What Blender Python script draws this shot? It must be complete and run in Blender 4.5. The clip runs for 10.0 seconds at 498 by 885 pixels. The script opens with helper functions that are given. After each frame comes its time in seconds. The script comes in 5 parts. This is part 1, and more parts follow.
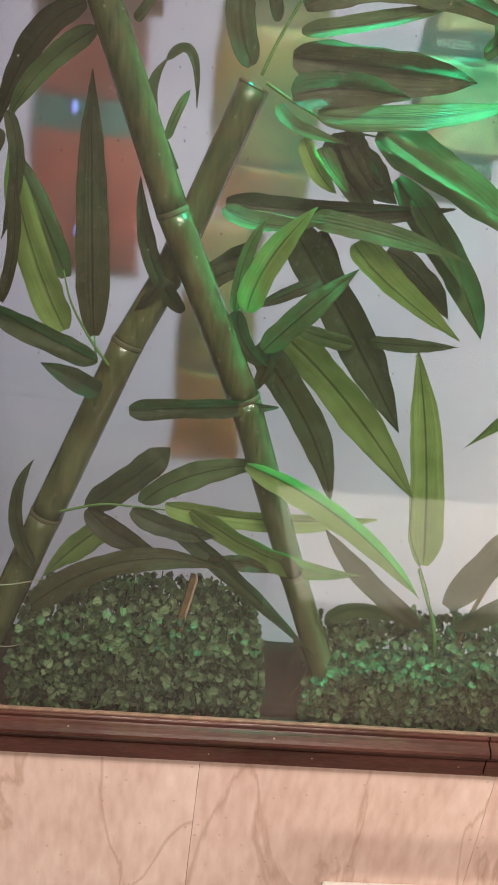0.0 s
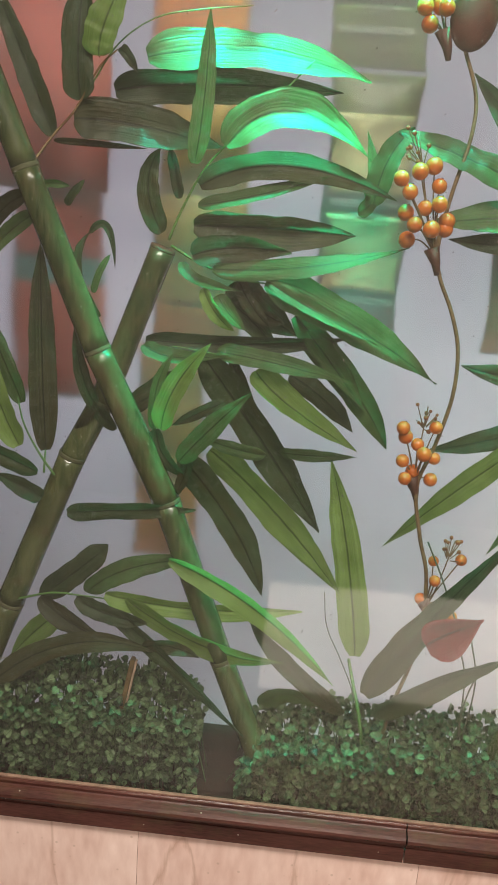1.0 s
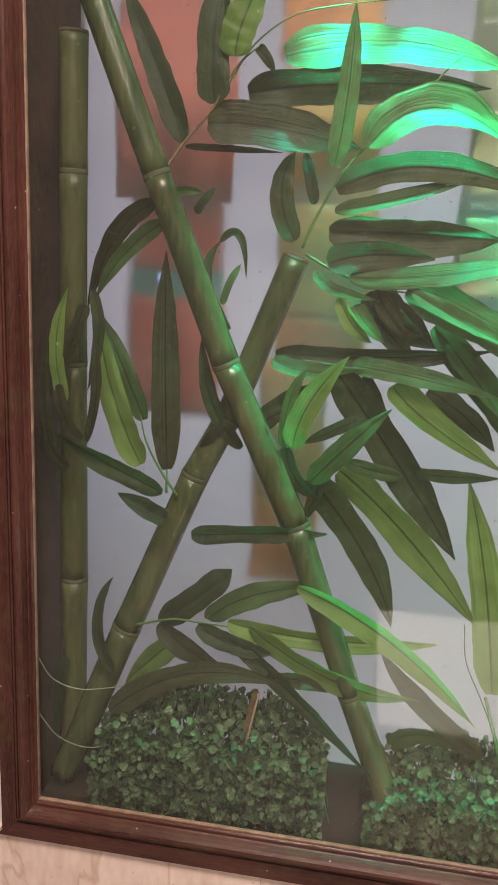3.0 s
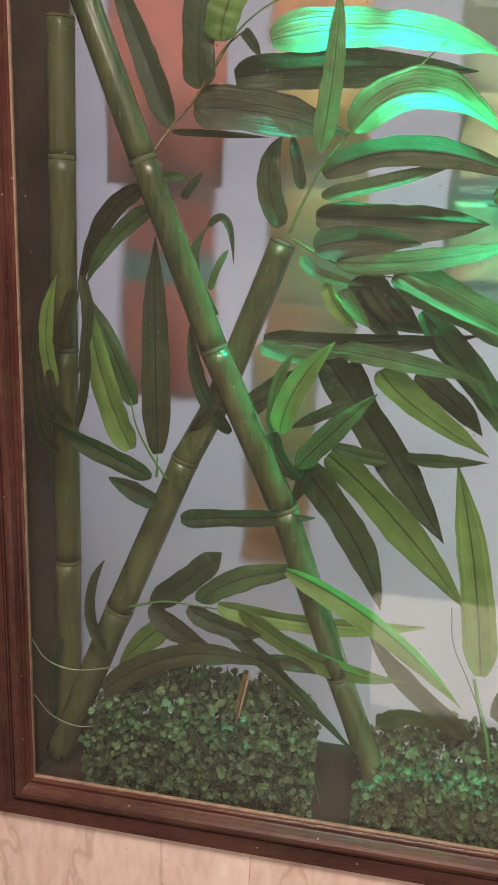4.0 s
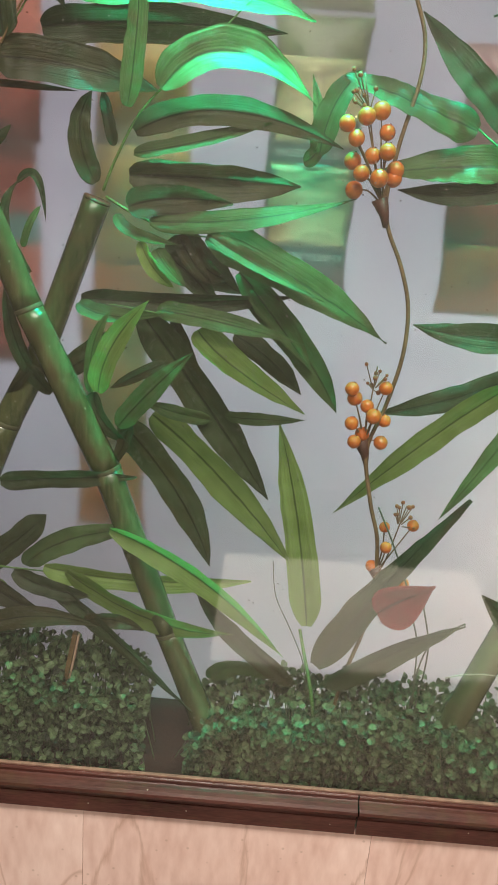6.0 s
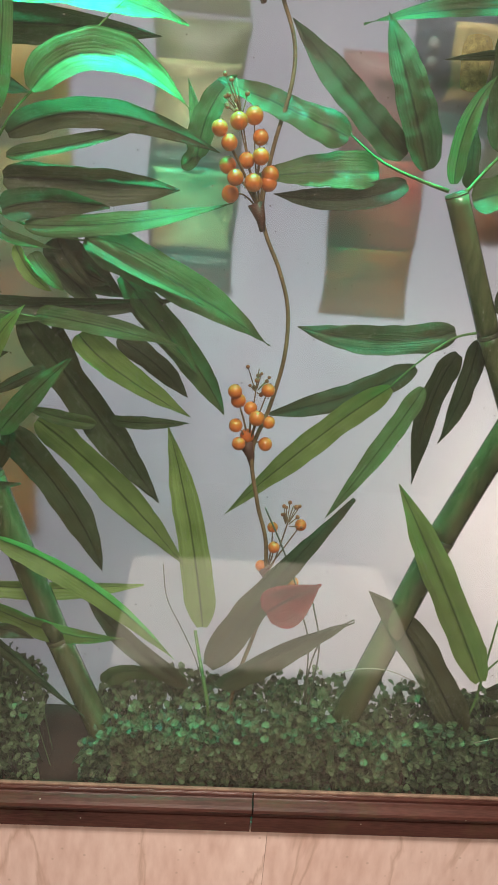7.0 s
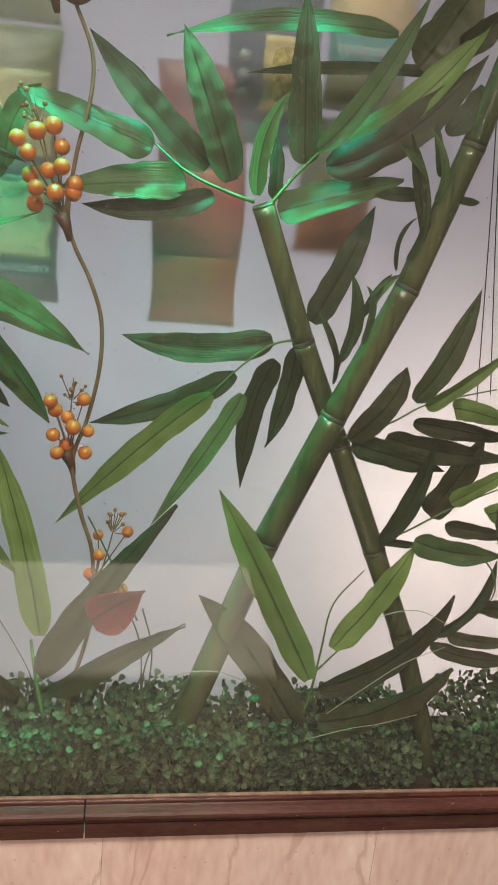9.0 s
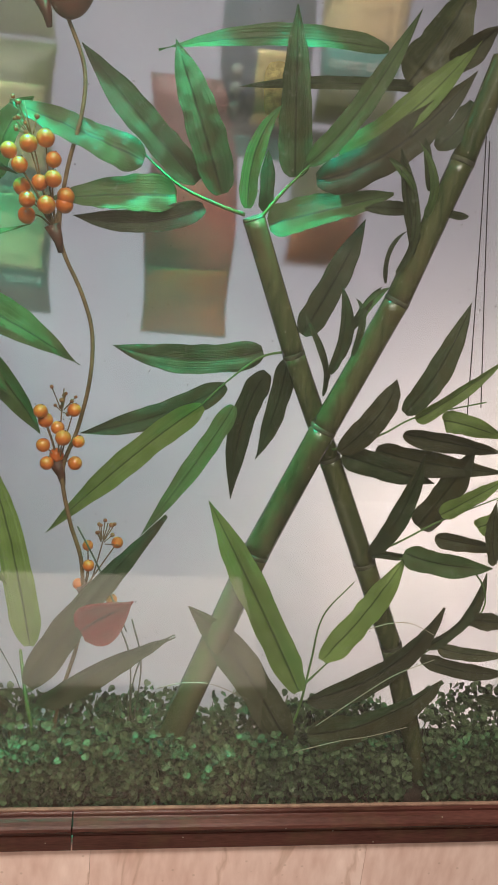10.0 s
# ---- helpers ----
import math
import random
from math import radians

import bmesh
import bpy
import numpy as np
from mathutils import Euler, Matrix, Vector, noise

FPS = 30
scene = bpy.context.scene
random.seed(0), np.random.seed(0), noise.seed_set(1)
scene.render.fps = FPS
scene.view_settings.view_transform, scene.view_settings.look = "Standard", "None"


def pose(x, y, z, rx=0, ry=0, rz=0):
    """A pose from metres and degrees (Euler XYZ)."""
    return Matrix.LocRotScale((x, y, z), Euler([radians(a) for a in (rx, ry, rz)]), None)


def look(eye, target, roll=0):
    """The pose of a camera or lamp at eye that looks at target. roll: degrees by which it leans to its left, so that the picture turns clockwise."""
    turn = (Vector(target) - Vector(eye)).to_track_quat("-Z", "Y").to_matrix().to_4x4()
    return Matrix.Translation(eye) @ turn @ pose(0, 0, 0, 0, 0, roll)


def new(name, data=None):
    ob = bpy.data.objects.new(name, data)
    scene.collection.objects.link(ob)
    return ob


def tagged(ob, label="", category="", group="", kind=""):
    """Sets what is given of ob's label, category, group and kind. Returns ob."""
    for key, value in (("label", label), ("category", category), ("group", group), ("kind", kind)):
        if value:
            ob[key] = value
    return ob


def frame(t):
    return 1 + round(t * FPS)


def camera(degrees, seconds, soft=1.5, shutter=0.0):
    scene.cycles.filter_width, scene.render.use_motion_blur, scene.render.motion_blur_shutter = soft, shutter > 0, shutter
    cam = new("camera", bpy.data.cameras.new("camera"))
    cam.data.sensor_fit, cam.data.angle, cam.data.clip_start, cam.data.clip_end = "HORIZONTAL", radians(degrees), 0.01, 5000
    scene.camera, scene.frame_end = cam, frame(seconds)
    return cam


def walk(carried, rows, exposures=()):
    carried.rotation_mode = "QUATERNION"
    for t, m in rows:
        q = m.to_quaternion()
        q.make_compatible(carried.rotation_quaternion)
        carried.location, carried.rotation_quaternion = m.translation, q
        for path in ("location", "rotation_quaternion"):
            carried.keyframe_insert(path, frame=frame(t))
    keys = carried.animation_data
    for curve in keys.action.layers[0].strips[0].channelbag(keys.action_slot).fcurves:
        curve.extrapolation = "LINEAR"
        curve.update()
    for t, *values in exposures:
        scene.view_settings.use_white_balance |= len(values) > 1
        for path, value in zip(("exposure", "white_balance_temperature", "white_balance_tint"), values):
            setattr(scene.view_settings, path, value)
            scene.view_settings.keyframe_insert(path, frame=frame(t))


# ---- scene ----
cam = camera(34.9, 10.0)
PATH = [
    (0, (0.184, -0.596, 0.533), (0.363, 1.243, -0.23), 7.2),
    (0.5, (0.235, -0.669, 0.57), (0.224, 1.194, -0.156), 5.2),
    (1, (0.361, -0.693, 0.595), (0.249, 1.223, 0.031), 4.2),
    (1.5, (0.344, -0.69, 0.611), (0.19, 1.23, 0.075), 4.0),
    (2, (0.313, -0.677, 0.586), (0.07, 1.242, 0.078), 3.4),
    (2.5, (0.288, -0.657, 0.574), (0.025, 1.26, 0.067), 3.2),
    (4, (0.315, -0.659, 0.579), (0.012, 1.237, 0.018), 2.8),
    (4.5, (0.331, -0.661, 0.576), (0.122, 1.246, 0.012), 3.4),
    (5, (0.35, -0.661, 0.572), (0.18, 1.248, 0.001), 3.6),
    (6.5, (0.406, -0.662, 0.58), (0.464, 1.236, -0.046), 4.8),
    (7, (0.434, -0.662, 0.586), (0.563, 1.237, -0.028), 4.8),
    (7.5, (0.461, -0.664, 0.591), (0.675, 1.229, -0.018), 4.7),
    (8, (0.478, -0.668, 0.594), (0.744, 1.218, -0.016), 4.9),
    (8.5, (0.5, -0.671, 0.597), (0.789, 1.212, -0.012), 5.0),
    (9, (0.545, -0.674, 0.609), (0.833, 1.208, -0.004), 5.3),
    (9.5, (0.55, -0.681, 0.607), (0.825, 1.213, 0.027), 5.3),
    (10, (0.554, -0.676, 0.612), (0.842, 1.213, 0.022), 5.6),
]
walk(cam, [(t, look(eye, target, roll)) for t, eye, target, roll in PATH], exposures=[(0, 0.2), (1, 0.07), (2, -0.03), (2.5, 0.04), (4, 0.13), (5, 0.13), (6.5, 0.0), (8, -0.08), (10, -0.13)])

# ---------------------------------------------------------------- light
world = bpy.data.worlds.new("world")
scene.world = world
world.use_nodes = True
world.node_tree.nodes["Background"].inputs[0].default_value = (0.9, 0.88, 0.95, 1)
world.node_tree.nodes["Background"].inputs[1].default_value = 0.02


def area_lamp(name, m, sx, sy, watts, colour, spread=180):
    data = bpy.data.lights.new(name, "AREA")
    data.shape, data.size, data.size_y, data.energy, data.color = "RECTANGLE", sx, sy, watts, colour
    data.spread = radians(spread)
    ob = new(name, data)
    ob.matrix_world = m
    return ob


area_lamp("ceiling_lamp", look((0.5, -1.0, 1.74), (0.5, -0.99, 0)), 1.2, 0.5, 46, (1.0, 0.895, 0.775))
area_lamp("ceiling_lamp", look((0.5, -2.5, 1.74), (0.5, -2.3, 0)), 1.2, 0.3, 33, (1.0, 0.895, 0.775))
# Added unseen fill: brightens the pale back wall so the frosted sheet looks lit.
area_lamp("back_wall_fill", look((0.33, 0.34, 0.52), (0.33, 0.62, 0.52)), 1.5, 0.95, 3.75, (0.94, 0.92, 1.0))
# Added unseen fill: warm glow at the sheet's lower right, no lamp known there.
area_lamp("warm_glow_fill", look((1.14, 0.33, 0.10), (1.15, 0.62, 0.06)), 0.3, 0.3, 3.0, (1.0, 0.83, 0.60))
# green LEDs hanging from the case's top board, shining down and a little back
for x, watts in ((0.25, 8.0), (0.335, 12.0), (0.405, 12.0), (0.535, 4.0), (0.595, 8.5), (0.69, 5.5)):
    green = bpy.data.lights.new("green_led", "SPOT")
    green.energy, green.color, green.spot_size, green.spot_blend, green.shadow_soft_size = 1.95 * watts, (0.0, 0.90, 0.62), radians(38), 1.0, 0.006
    new("green_led", green).matrix_world = look((x, 0.068, 0.900), (x, 0.084, 0.55))
# the strip's own soft spill over the sheet and the upper leaves
area_lamp("green_strip", look((0.44, 0.130, 0.92), (0.44, 0.150, 0.0)), 0.46, 0.02, 0.35, (0.0, 0.95, 0.56))
# three more aimed sideways along the canes and the lower leaves
for target, watts in (((0.34, 0.085, 0.42), 8.0), ((0.20, 0.062, 0.46), 19.0), ((0.70, 0.070, 0.34), 21.0)):
    green = bpy.data.lights.new("green_led", "SPOT")
    green.energy, green.color, green.spot_size, green.spot_blend, green.shadow_soft_size = watts, (0.0, 0.95, 0.50), radians(38), 1.0, 0.008
    new("green_led", green).matrix_world = look((0.49, 0.050, 0.93), target)

# ---------------------------------------------------------------- materials


def material(name, colour, rough=0.6, metal=0.0, spread=0.15, scale=30.0, bump=0.1, bump_scale=None, second=None,
             stretch=(1, 1, 1), coat=0.0, fine=None, spec=0.5):
    """A painted or natural surface: two noises vary its colour, a finer one its relief."""
    mat = bpy.data.materials.new(name)
    mat.use_nodes = True
    nt = mat.node_tree
    bsdf = nt.nodes["Principled BSDF"]
    coord = nt.nodes.new("ShaderNodeTexCoord")
    place = nt.nodes.new("ShaderNodeMapping")
    place.inputs["Scale"].default_value = stretch
    nt.links.new(coord.outputs["Object"], place.inputs[0])
    big = nt.nodes.new("ShaderNodeTexNoise")
    big.inputs["Scale"].default_value, big.inputs["Detail"].default_value = scale, 5
    small = nt.nodes.new("ShaderNodeTexNoise")
    small.inputs["Scale"].default_value, small.inputs["Detail"].default_value = fine or scale * 7, 4
    for n in (big, small):
        nt.links.new(place.outputs[0], n.inputs["Vector"])
    ramp = nt.nodes.new("ShaderNodeValToRGB")
    lo = [c * (1 - spread) for c in colour]
    hi = [min(1, c * (1 + spread)) for c in (second or colour)]
    ramp.color_ramp.elements[0].position, ramp.color_ramp.elements[1].position = 0.35, 0.65
    ramp.color_ramp.elements[0].color, ramp.color_ramp.elements[1].color = (*lo, 1), (*hi, 1)
    mixed = nt.nodes.new("ShaderNodeMath")
    mixed.operation = "MULTIPLY_ADD"
    mixed.inputs[1].default_value = 0.4
    shifted = nt.nodes.new("ShaderNodeMath")
    shifted.operation = "MULTIPLY"
    shifted.inputs[1].default_value = 0.6
    nt.links.new(big.outputs["Fac"], shifted.inputs[0])
    nt.links.new(small.outputs["Fac"], mixed.inputs[0])
    nt.links.new(shifted.outputs[0], mixed.inputs[2])
    nt.links.new(mixed.outputs[0], ramp.inputs[0])
    nt.links.new(ramp.outputs[0], bsdf.inputs["Base Color"])
    bsdf.inputs["Roughness"].default_value = rough
    bsdf.inputs["Metallic"].default_value = metal
    bsdf.inputs["Coat Weight"].default_value = coat
    bsdf.inputs["Coat Roughness"].default_value = 0.15
    bsdf.inputs["Specular IOR Level"].default_value = spec
    if bump:
        relief = nt.nodes.new("ShaderNodeBump")
        relief.inputs["Strength"].default_value, relief.inputs["Distance"].default_value = bump, 0.002
        nt.links.new(small.outputs["Fac"], relief.inputs["Height"])
        nt.links.new(relief.outputs[0], bsdf.inputs["Normal"])
    return mat


def leaf_material(name, colour, vein, through_share=0.35, rough=0.36, islands=False, browned=0.75):
    """Printed fabric leaf: fine lengthwise veins, a dark midrib, blotches; some light passes through."""
    mat = bpy.data.materials.new(name)
    mat.use_nodes = True
    nt = mat.node_tree
    N, L = nt.nodes.new, nt.links.new
    bsdf = nt.nodes["Principled BSDF"]
    out = nt.nodes["Material Output"]
    uv = N("ShaderNodeUVMap")
    uv.uv_map = "UVMap"
    split = N("ShaderNodeSeparateXYZ")
    L(uv.outputs[0], split.inputs[0])
    stretch = N("ShaderNodeMapping")
    stretch.inputs["Scale"].default_value = (26, 0.8, 1)
    L(uv.outputs[0], stretch.inputs[0])
    info = N("ShaderNodeObjectInfo")
    seed = N("ShaderNodeVectorMath")
    seed.operation = "SCALE"
    seed.inputs[0].default_value = (17, 31, 11)
    L(info.outputs["Random"], seed.inputs["Scale"])
    moved = N("ShaderNodeVectorMath")
    L(stretch.outputs[0], moved.inputs[0])
    L(seed.outputs[0], moved.inputs[1])
    veins = N("ShaderNodeTexNoise")
    veins.inputs["Scale"].default_value, veins.inputs["Detail"].default_value = 1.0, 3
    L(moved.outputs[0], veins.inputs["Vector"])
    coord = N("ShaderNodeTexCoord")
    blot = N("ShaderNodeTexNoise")
    blot.inputs["Scale"].default_value, blot.inputs["Detail"].default_value = 45, 4
    L(coord.outputs["Object"], blot.inputs["Vector"])
    ramp = N("ShaderNodeValToRGB")
    ramp.color_ramp.elements[0].position, ramp.color_ramp.elements[1].position = 0.32, 0.70
    ramp.color_ramp.elements[0].color, ramp.color_ramp.elements[1].color = (*[c * 0.72 for c in colour], 1), (*vein, 1)
    both = N("ShaderNodeMath")
    both.operation = "MULTIPLY_ADD"
    both.inputs[1].default_value = 0.5
    half = N("ShaderNodeMath")
    half.operation = "MULTIPLY"
    half.inputs[1].default_value = 0.5
    L(blot.outputs["Fac"], half.inputs[0])
    L(veins.outputs["Fac"], both.inputs[0])
    L(half.outputs[0], both.inputs[2])
    L(both.outputs[0], ramp.inputs[0])
    # pale worn flecks
    fleck = N("ShaderNodeTexNoise")
    fleck.inputs["Scale"].default_value, fleck.inputs["Detail"].default_value = 240, 3
    L(coord.outputs["Object"], fleck.inputs["Vector"])
    wear = N("ShaderNodeMapRange")
    wear.inputs["From Min"].default_value, wear.inputs["From Max"].default_value = 0.57, 0.70
    wear.inputs["To Max"].default_value = 0.55
    L(fleck.outputs["Fac"], wear.inputs["Value"])
    worn = N("ShaderNodeMix")
    worn.data_type = "RGBA"
    worn.inputs["B"].default_value = (*[0.5 * c + 0.10 for c in vein], 1)
    L(wear.outputs[0], worn.inputs["Factor"])
    L(ramp.outputs[0], worn.inputs["A"])
    # dry, browned patches that gather along the edges
    dry = N("ShaderNodeTexNoise")
    dry.inputs["Scale"].default_value, dry.inputs["Detail"].default_value = 1.0, 4
    far = N("ShaderNodeVectorMath")
    far.operation = "MULTIPLY_ADD"
    far.inputs[1].default_value = (2.2, 4.5, 1)
    L(uv.outputs[0], far.inputs[0])
    L(seed.outputs[0], far.inputs[2])
    L(far.outputs[0], dry.inputs["Vector"])
    patch = N("ShaderNodeMapRange")
    patch.inputs["From Min"].default_value, patch.inputs["From Max"].default_value = 0.50, 0.68
    patch.inputs["To Max"].default_value = 0.0 if islands else browned
    L(dry.outputs["Fac"], patch.inputs["Value"])
    tan = N("ShaderNodeMix")
    tan.data_type = "RGBA"
    tan.inputs["B"].default_value = (*[0.45 * c + d for c, d in zip(vein, (0.030, 0.016, 0.000))], 1)
    L(patch.outputs[0], tan.inputs["Factor"])
    L(worn.outputs["Result"], tan.inputs["A"])
    # midrib
    off = N("ShaderNodeMath")
    off.operation = "SUBTRACT"
    off.inputs[1].default_value = 0.5
    L(split.outputs[0], off.inputs[0])
    side = N("ShaderNodeMath")
    side.operation = "ABSOLUTE"
    L(off.outputs[0], side.inputs[0])
    rib = N("ShaderNodeMapRange")
    rib.inputs["From Min"].default_value, rib.inputs["From Max"].default_value = 0.012, 0.05
    rib.inputs["To Min"].default_value, rib.inputs["To Max"].default_value = 0.42, 1.0
    L(side.outputs[0], rib.inputs["Value"])
    tone = N("ShaderNodeMapRange")
    tone.inputs["To Min"].default_value, tone.inputs["To Max"].default_value = 0.75, 1.3
    if islands:
        geo = N("ShaderNodeNewGeometry")
        tone.inputs["To Min"].default_value, tone.inputs["To Max"].default_value = 0.18, 1.9
        L(geo.outputs["Random Per Island"], tone.inputs["Value"])
    else:
        L(info.outputs["Random"], tone.inputs["Value"])
    scale = N("ShaderNodeMath")
    scale.operation = "MULTIPLY"
    L(rib.outputs[0], scale.inputs[0])
    L(tone.outputs[0], scale.inputs[1])
    shade = N("ShaderNodeVectorMath")
    shade.operation = "SCALE"
    L(tan.outputs["Result"], shade.inputs[0])
    L(scale.outputs[0], shade.inputs["Scale"])
    L(shade.outputs[0], bsdf.inputs["Base Color"])
    bsdf.inputs["Roughness"].default_value = rough
    relief = N("ShaderNodeBump")
    relief.inputs["Strength"].default_value, relief.inputs["Distance"].default_value = 0.8, 0.0015
    L(veins.outputs["Fac"], relief.inputs["Height"])
    L(relief.outputs[0], bsdf.inputs["Normal"])
    glow = N("ShaderNodeBsdfTranslucent")
    L(shade.outputs[0], glow.inputs["Color"])
    mix = N("ShaderNodeMixShader")
    mix.inputs[0].default_value = through_share
    L(bsdf.outputs[0], mix.inputs[1])
    L(glow.outputs[0], mix.inputs[2])
    L(mix.outputs[0], out.inputs[0])
    return mat


leaf_dark = leaf_material("leaf_dark", (0.047, 0.076, 0.031), (0.096, 0.130, 0.062), 0.38)
leaf_mid = leaf_material("leaf_mid", (0.080, 0.158, 0.046), (0.158, 0.255, 0.098), 0.42)
leaf_light = leaf_material("leaf_light", (0.255, 0.400, 0.080), (0.370, 0.520, 0.165), 0.5, browned=0.3)
leaf_olive = leaf_material("leaf_olive", (0.066, 0.078, 0.036), (0.125, 0.130, 0.066), 0.55)
red_cloth = leaf_material("red_cloth", (0.30, 0.018, 0.020), (0.40, 0.040, 0.036), 0.25, browned=0.2)
box_green = leaf_material("boxwood_green", (0.048, 0.092, 0.038), (0.205, 0.275, 0.145), 0.2, rough=0.3, islands=True)
cane_green = material("cane_green", (0.050, 0.084, 0.029), 0.24, spread=0.38, scale=9, bump=0.22, second=(0.110, 0.112, 0.052), stretch=(4, 4, 0.5), coat=0.4)
cane_olive = material("cane_olive", (0.085, 0.080, 0.034), 0.4, spread=0.35, scale=12, bump=0.22, second=(0.105, 0.110, 0.045), stretch=(4, 4, 0.5))
ring_tan = material("ring_tan", (0.105, 0.100, 0.052), 0.75, spread=0.3, scale=60, bump=0.3)
ring_dark = material("ring_dark", (0.045, 0.048, 0.028), 0.6, spread=0.6, scale=120, bump=0.4, second=(0.085, 0.085, 0.05))
cut_wood = material("cut_wood", (0.16, 0.085, 0.055), 0.9, spread=0.3, scale=160, bump=0.5)
twig_green = material("twig_green", (0.11, 0.22, 0.06), 0.45, spread=0.2, scale=60)
twig_brown = material("twig_brown", (0.20, 0.125, 0.06), 0.5, spread=0.4, scale=60, bump=0.3)
bud_brown = material("bud_brown", (0.30, 0.105, 0.04), 0.5, spread=0.4, scale=80, bump=0.2)
bract_brown = material("bract_brown", (0.10, 0.035, 0.022), 0.5, spread=0.4, scale=80, bump=0.3)
berry_orange = material("berry_orange", (0.66, 0.130, 0.018), 0.3, spread=0.2, scale=70, bump=0.05, second=(0.72, 0.195, 0.036), coat=0.3)
peg_pale = material("peg_pale", (0.58, 0.38, 0.29), 0.6, spread=0.2, scale=90, bump=0.3)
wire_green = material("wire_green", (0.10, 0.12, 0.08), 0.4, spread=0.2, scale=60)
wire_pale = material("wire_pale", (0.42, 0.38, 0.28), 0.4, spread=0.2, scale=60)
black_cord = material("black_cord", (0.02, 0.02, 0.02), 0.5)
frame_wood = material("frame_wood", (0.062, 0.022, 0.018), 0.20, spread=0.3, scale=6, fine=90, bump=0.06, second=(0.092, 0.034, 0.028), stretch=(1, 8, 8), spec=0.5)
stile_wood = material("stile_wood", (0.062, 0.022, 0.018), 0.20, spread=0.3, scale=6, fine=90, bump=0.06, second=(0.092, 0.034, 0.028), stretch=(8, 8, 1), spec=0.5)
pale_edge = material("pale_edge", (0.26, 0.15, 0.11), 0.7, spread=0.35, scale=90, bump=0.4)
dark_board = material("dark_board", (0.060, 0.024, 0.018), 0.6, spec=0.3, spread=0.45, scale=14, fine=160, bump=0.35, second=(0.085, 0.042, 0.033))
soil_board = material("soil_board", (0.050, 0.026, 0.019), 0.85, spread=0.4, scale=30, bump=0.5)
shop_wall = material("shop_wall", (0.17, 0.14, 0.12), 0.7, spread=0.2, scale=2, bump=0.1)
plaster = material("plaster", (0.74, 0.70, 0.68), 0.8, spread=0.03, scale=6, bump=0.1)
floor_grey = material("floor_tile", (0.17, 0.15, 0.13), 0.35, spread=0.08, scale=4, bump=0.03)
cavity_white = material("cavity_white", (0.62, 0.60, 0.65), 0.7, spread=0.04, scale=3, bump=0.02)
box_white = material("box_white", (0.80, 0.73, 0.67), 0.6, spread=0.03, scale=5, bump=0.05)

plate_white = material("plate_white", (0.80, 0.76, 0.72), 0.35, spread=0.03, scale=12, bump=0.03)


def dusted(mat, rare=0.70, scuffs=0.6):
    """Pale specks and brown scuffs strewn over a plastic cane or a painted frame."""
    nt = mat.node_tree
    N, L = nt.nodes.new, nt.links.new
    bsdf = nt.nodes["Principled BSDF"]
    base = bsdf.inputs["Base Color"].links[0].from_socket
    coord = N("ShaderNodeTexCoord")
    scuff = N("ShaderNodeTexNoise")
    scuff.inputs["Scale"].default_value, scuff.inputs["Detail"].default_value = 38, 5
    L(coord.outputs["Object"], scuff.inputs["Vector"])
    worn = N("ShaderNodeMapRange")
    worn.inputs["From Min"].default_value, worn.inputs["From Max"].default_value = 0.52, 0.70
    worn.inputs["To Max"].default_value = scuffs
    L(scuff.outputs["Fac"], worn.inputs["Value"])
    brown = N("ShaderNodeMix")
    brown.data_type = "RGBA"
    brown.inputs["B"].default_value = (0.105, 0.075, 0.035, 1)
    L(worn.outputs[0], brown.inputs["Factor"])
    L(base, brown.inputs["A"])
    grains = N("ShaderNodeTexVoronoi")
    grains.inputs["Scale"].default_value = 150
    L(coord.outputs["Object"], grains.inputs["Vector"])
    dot = N("ShaderNodeMapRange")
    dot.inputs["From Min"].default_value, dot.inputs["From Max"].default_value = 0.08, 0.16
    dot.inputs["To Min"].default_value, dot.inputs["To Max"].default_value = 0.7, 0.0
    L(grains.outputs["Distance"], dot.inputs["Value"])
    pick = N("ShaderNodeSeparateColor")
    L(grains.outputs["Color"], pick.inputs[0])
    few = N("ShaderNodeMath")
    few.operation = "GREATER_THAN"
    few.inputs[1].default_value = rare
    L(pick.outputs[0], few.inputs[0])
    kept = N("ShaderNodeMath")
    kept.operation = "MULTIPLY"
    L(dot.outputs[0], kept.inputs[0])
    L(few.outputs[0], kept.inputs[1])
    pale = N("ShaderNodeMix")
    pale.data_type = "RGBA"
    pale.inputs["B"].default_value = (0.42, 0.38, 0.30, 1)
    L(kept.outputs[0], pale.inputs["Factor"])
    L(brown.outputs["Result"], pale.inputs["A"])
    L(pale.outputs["Result"], bsdf.inputs["Base Color"])


dusted(cane_green)
dusted(cane_olive)
dusted(frame_wood, 0.95, 0.25)
dusted(stile_wood, 0.95, 0.25)
dusted(dark_board, 0.80, 0.4)


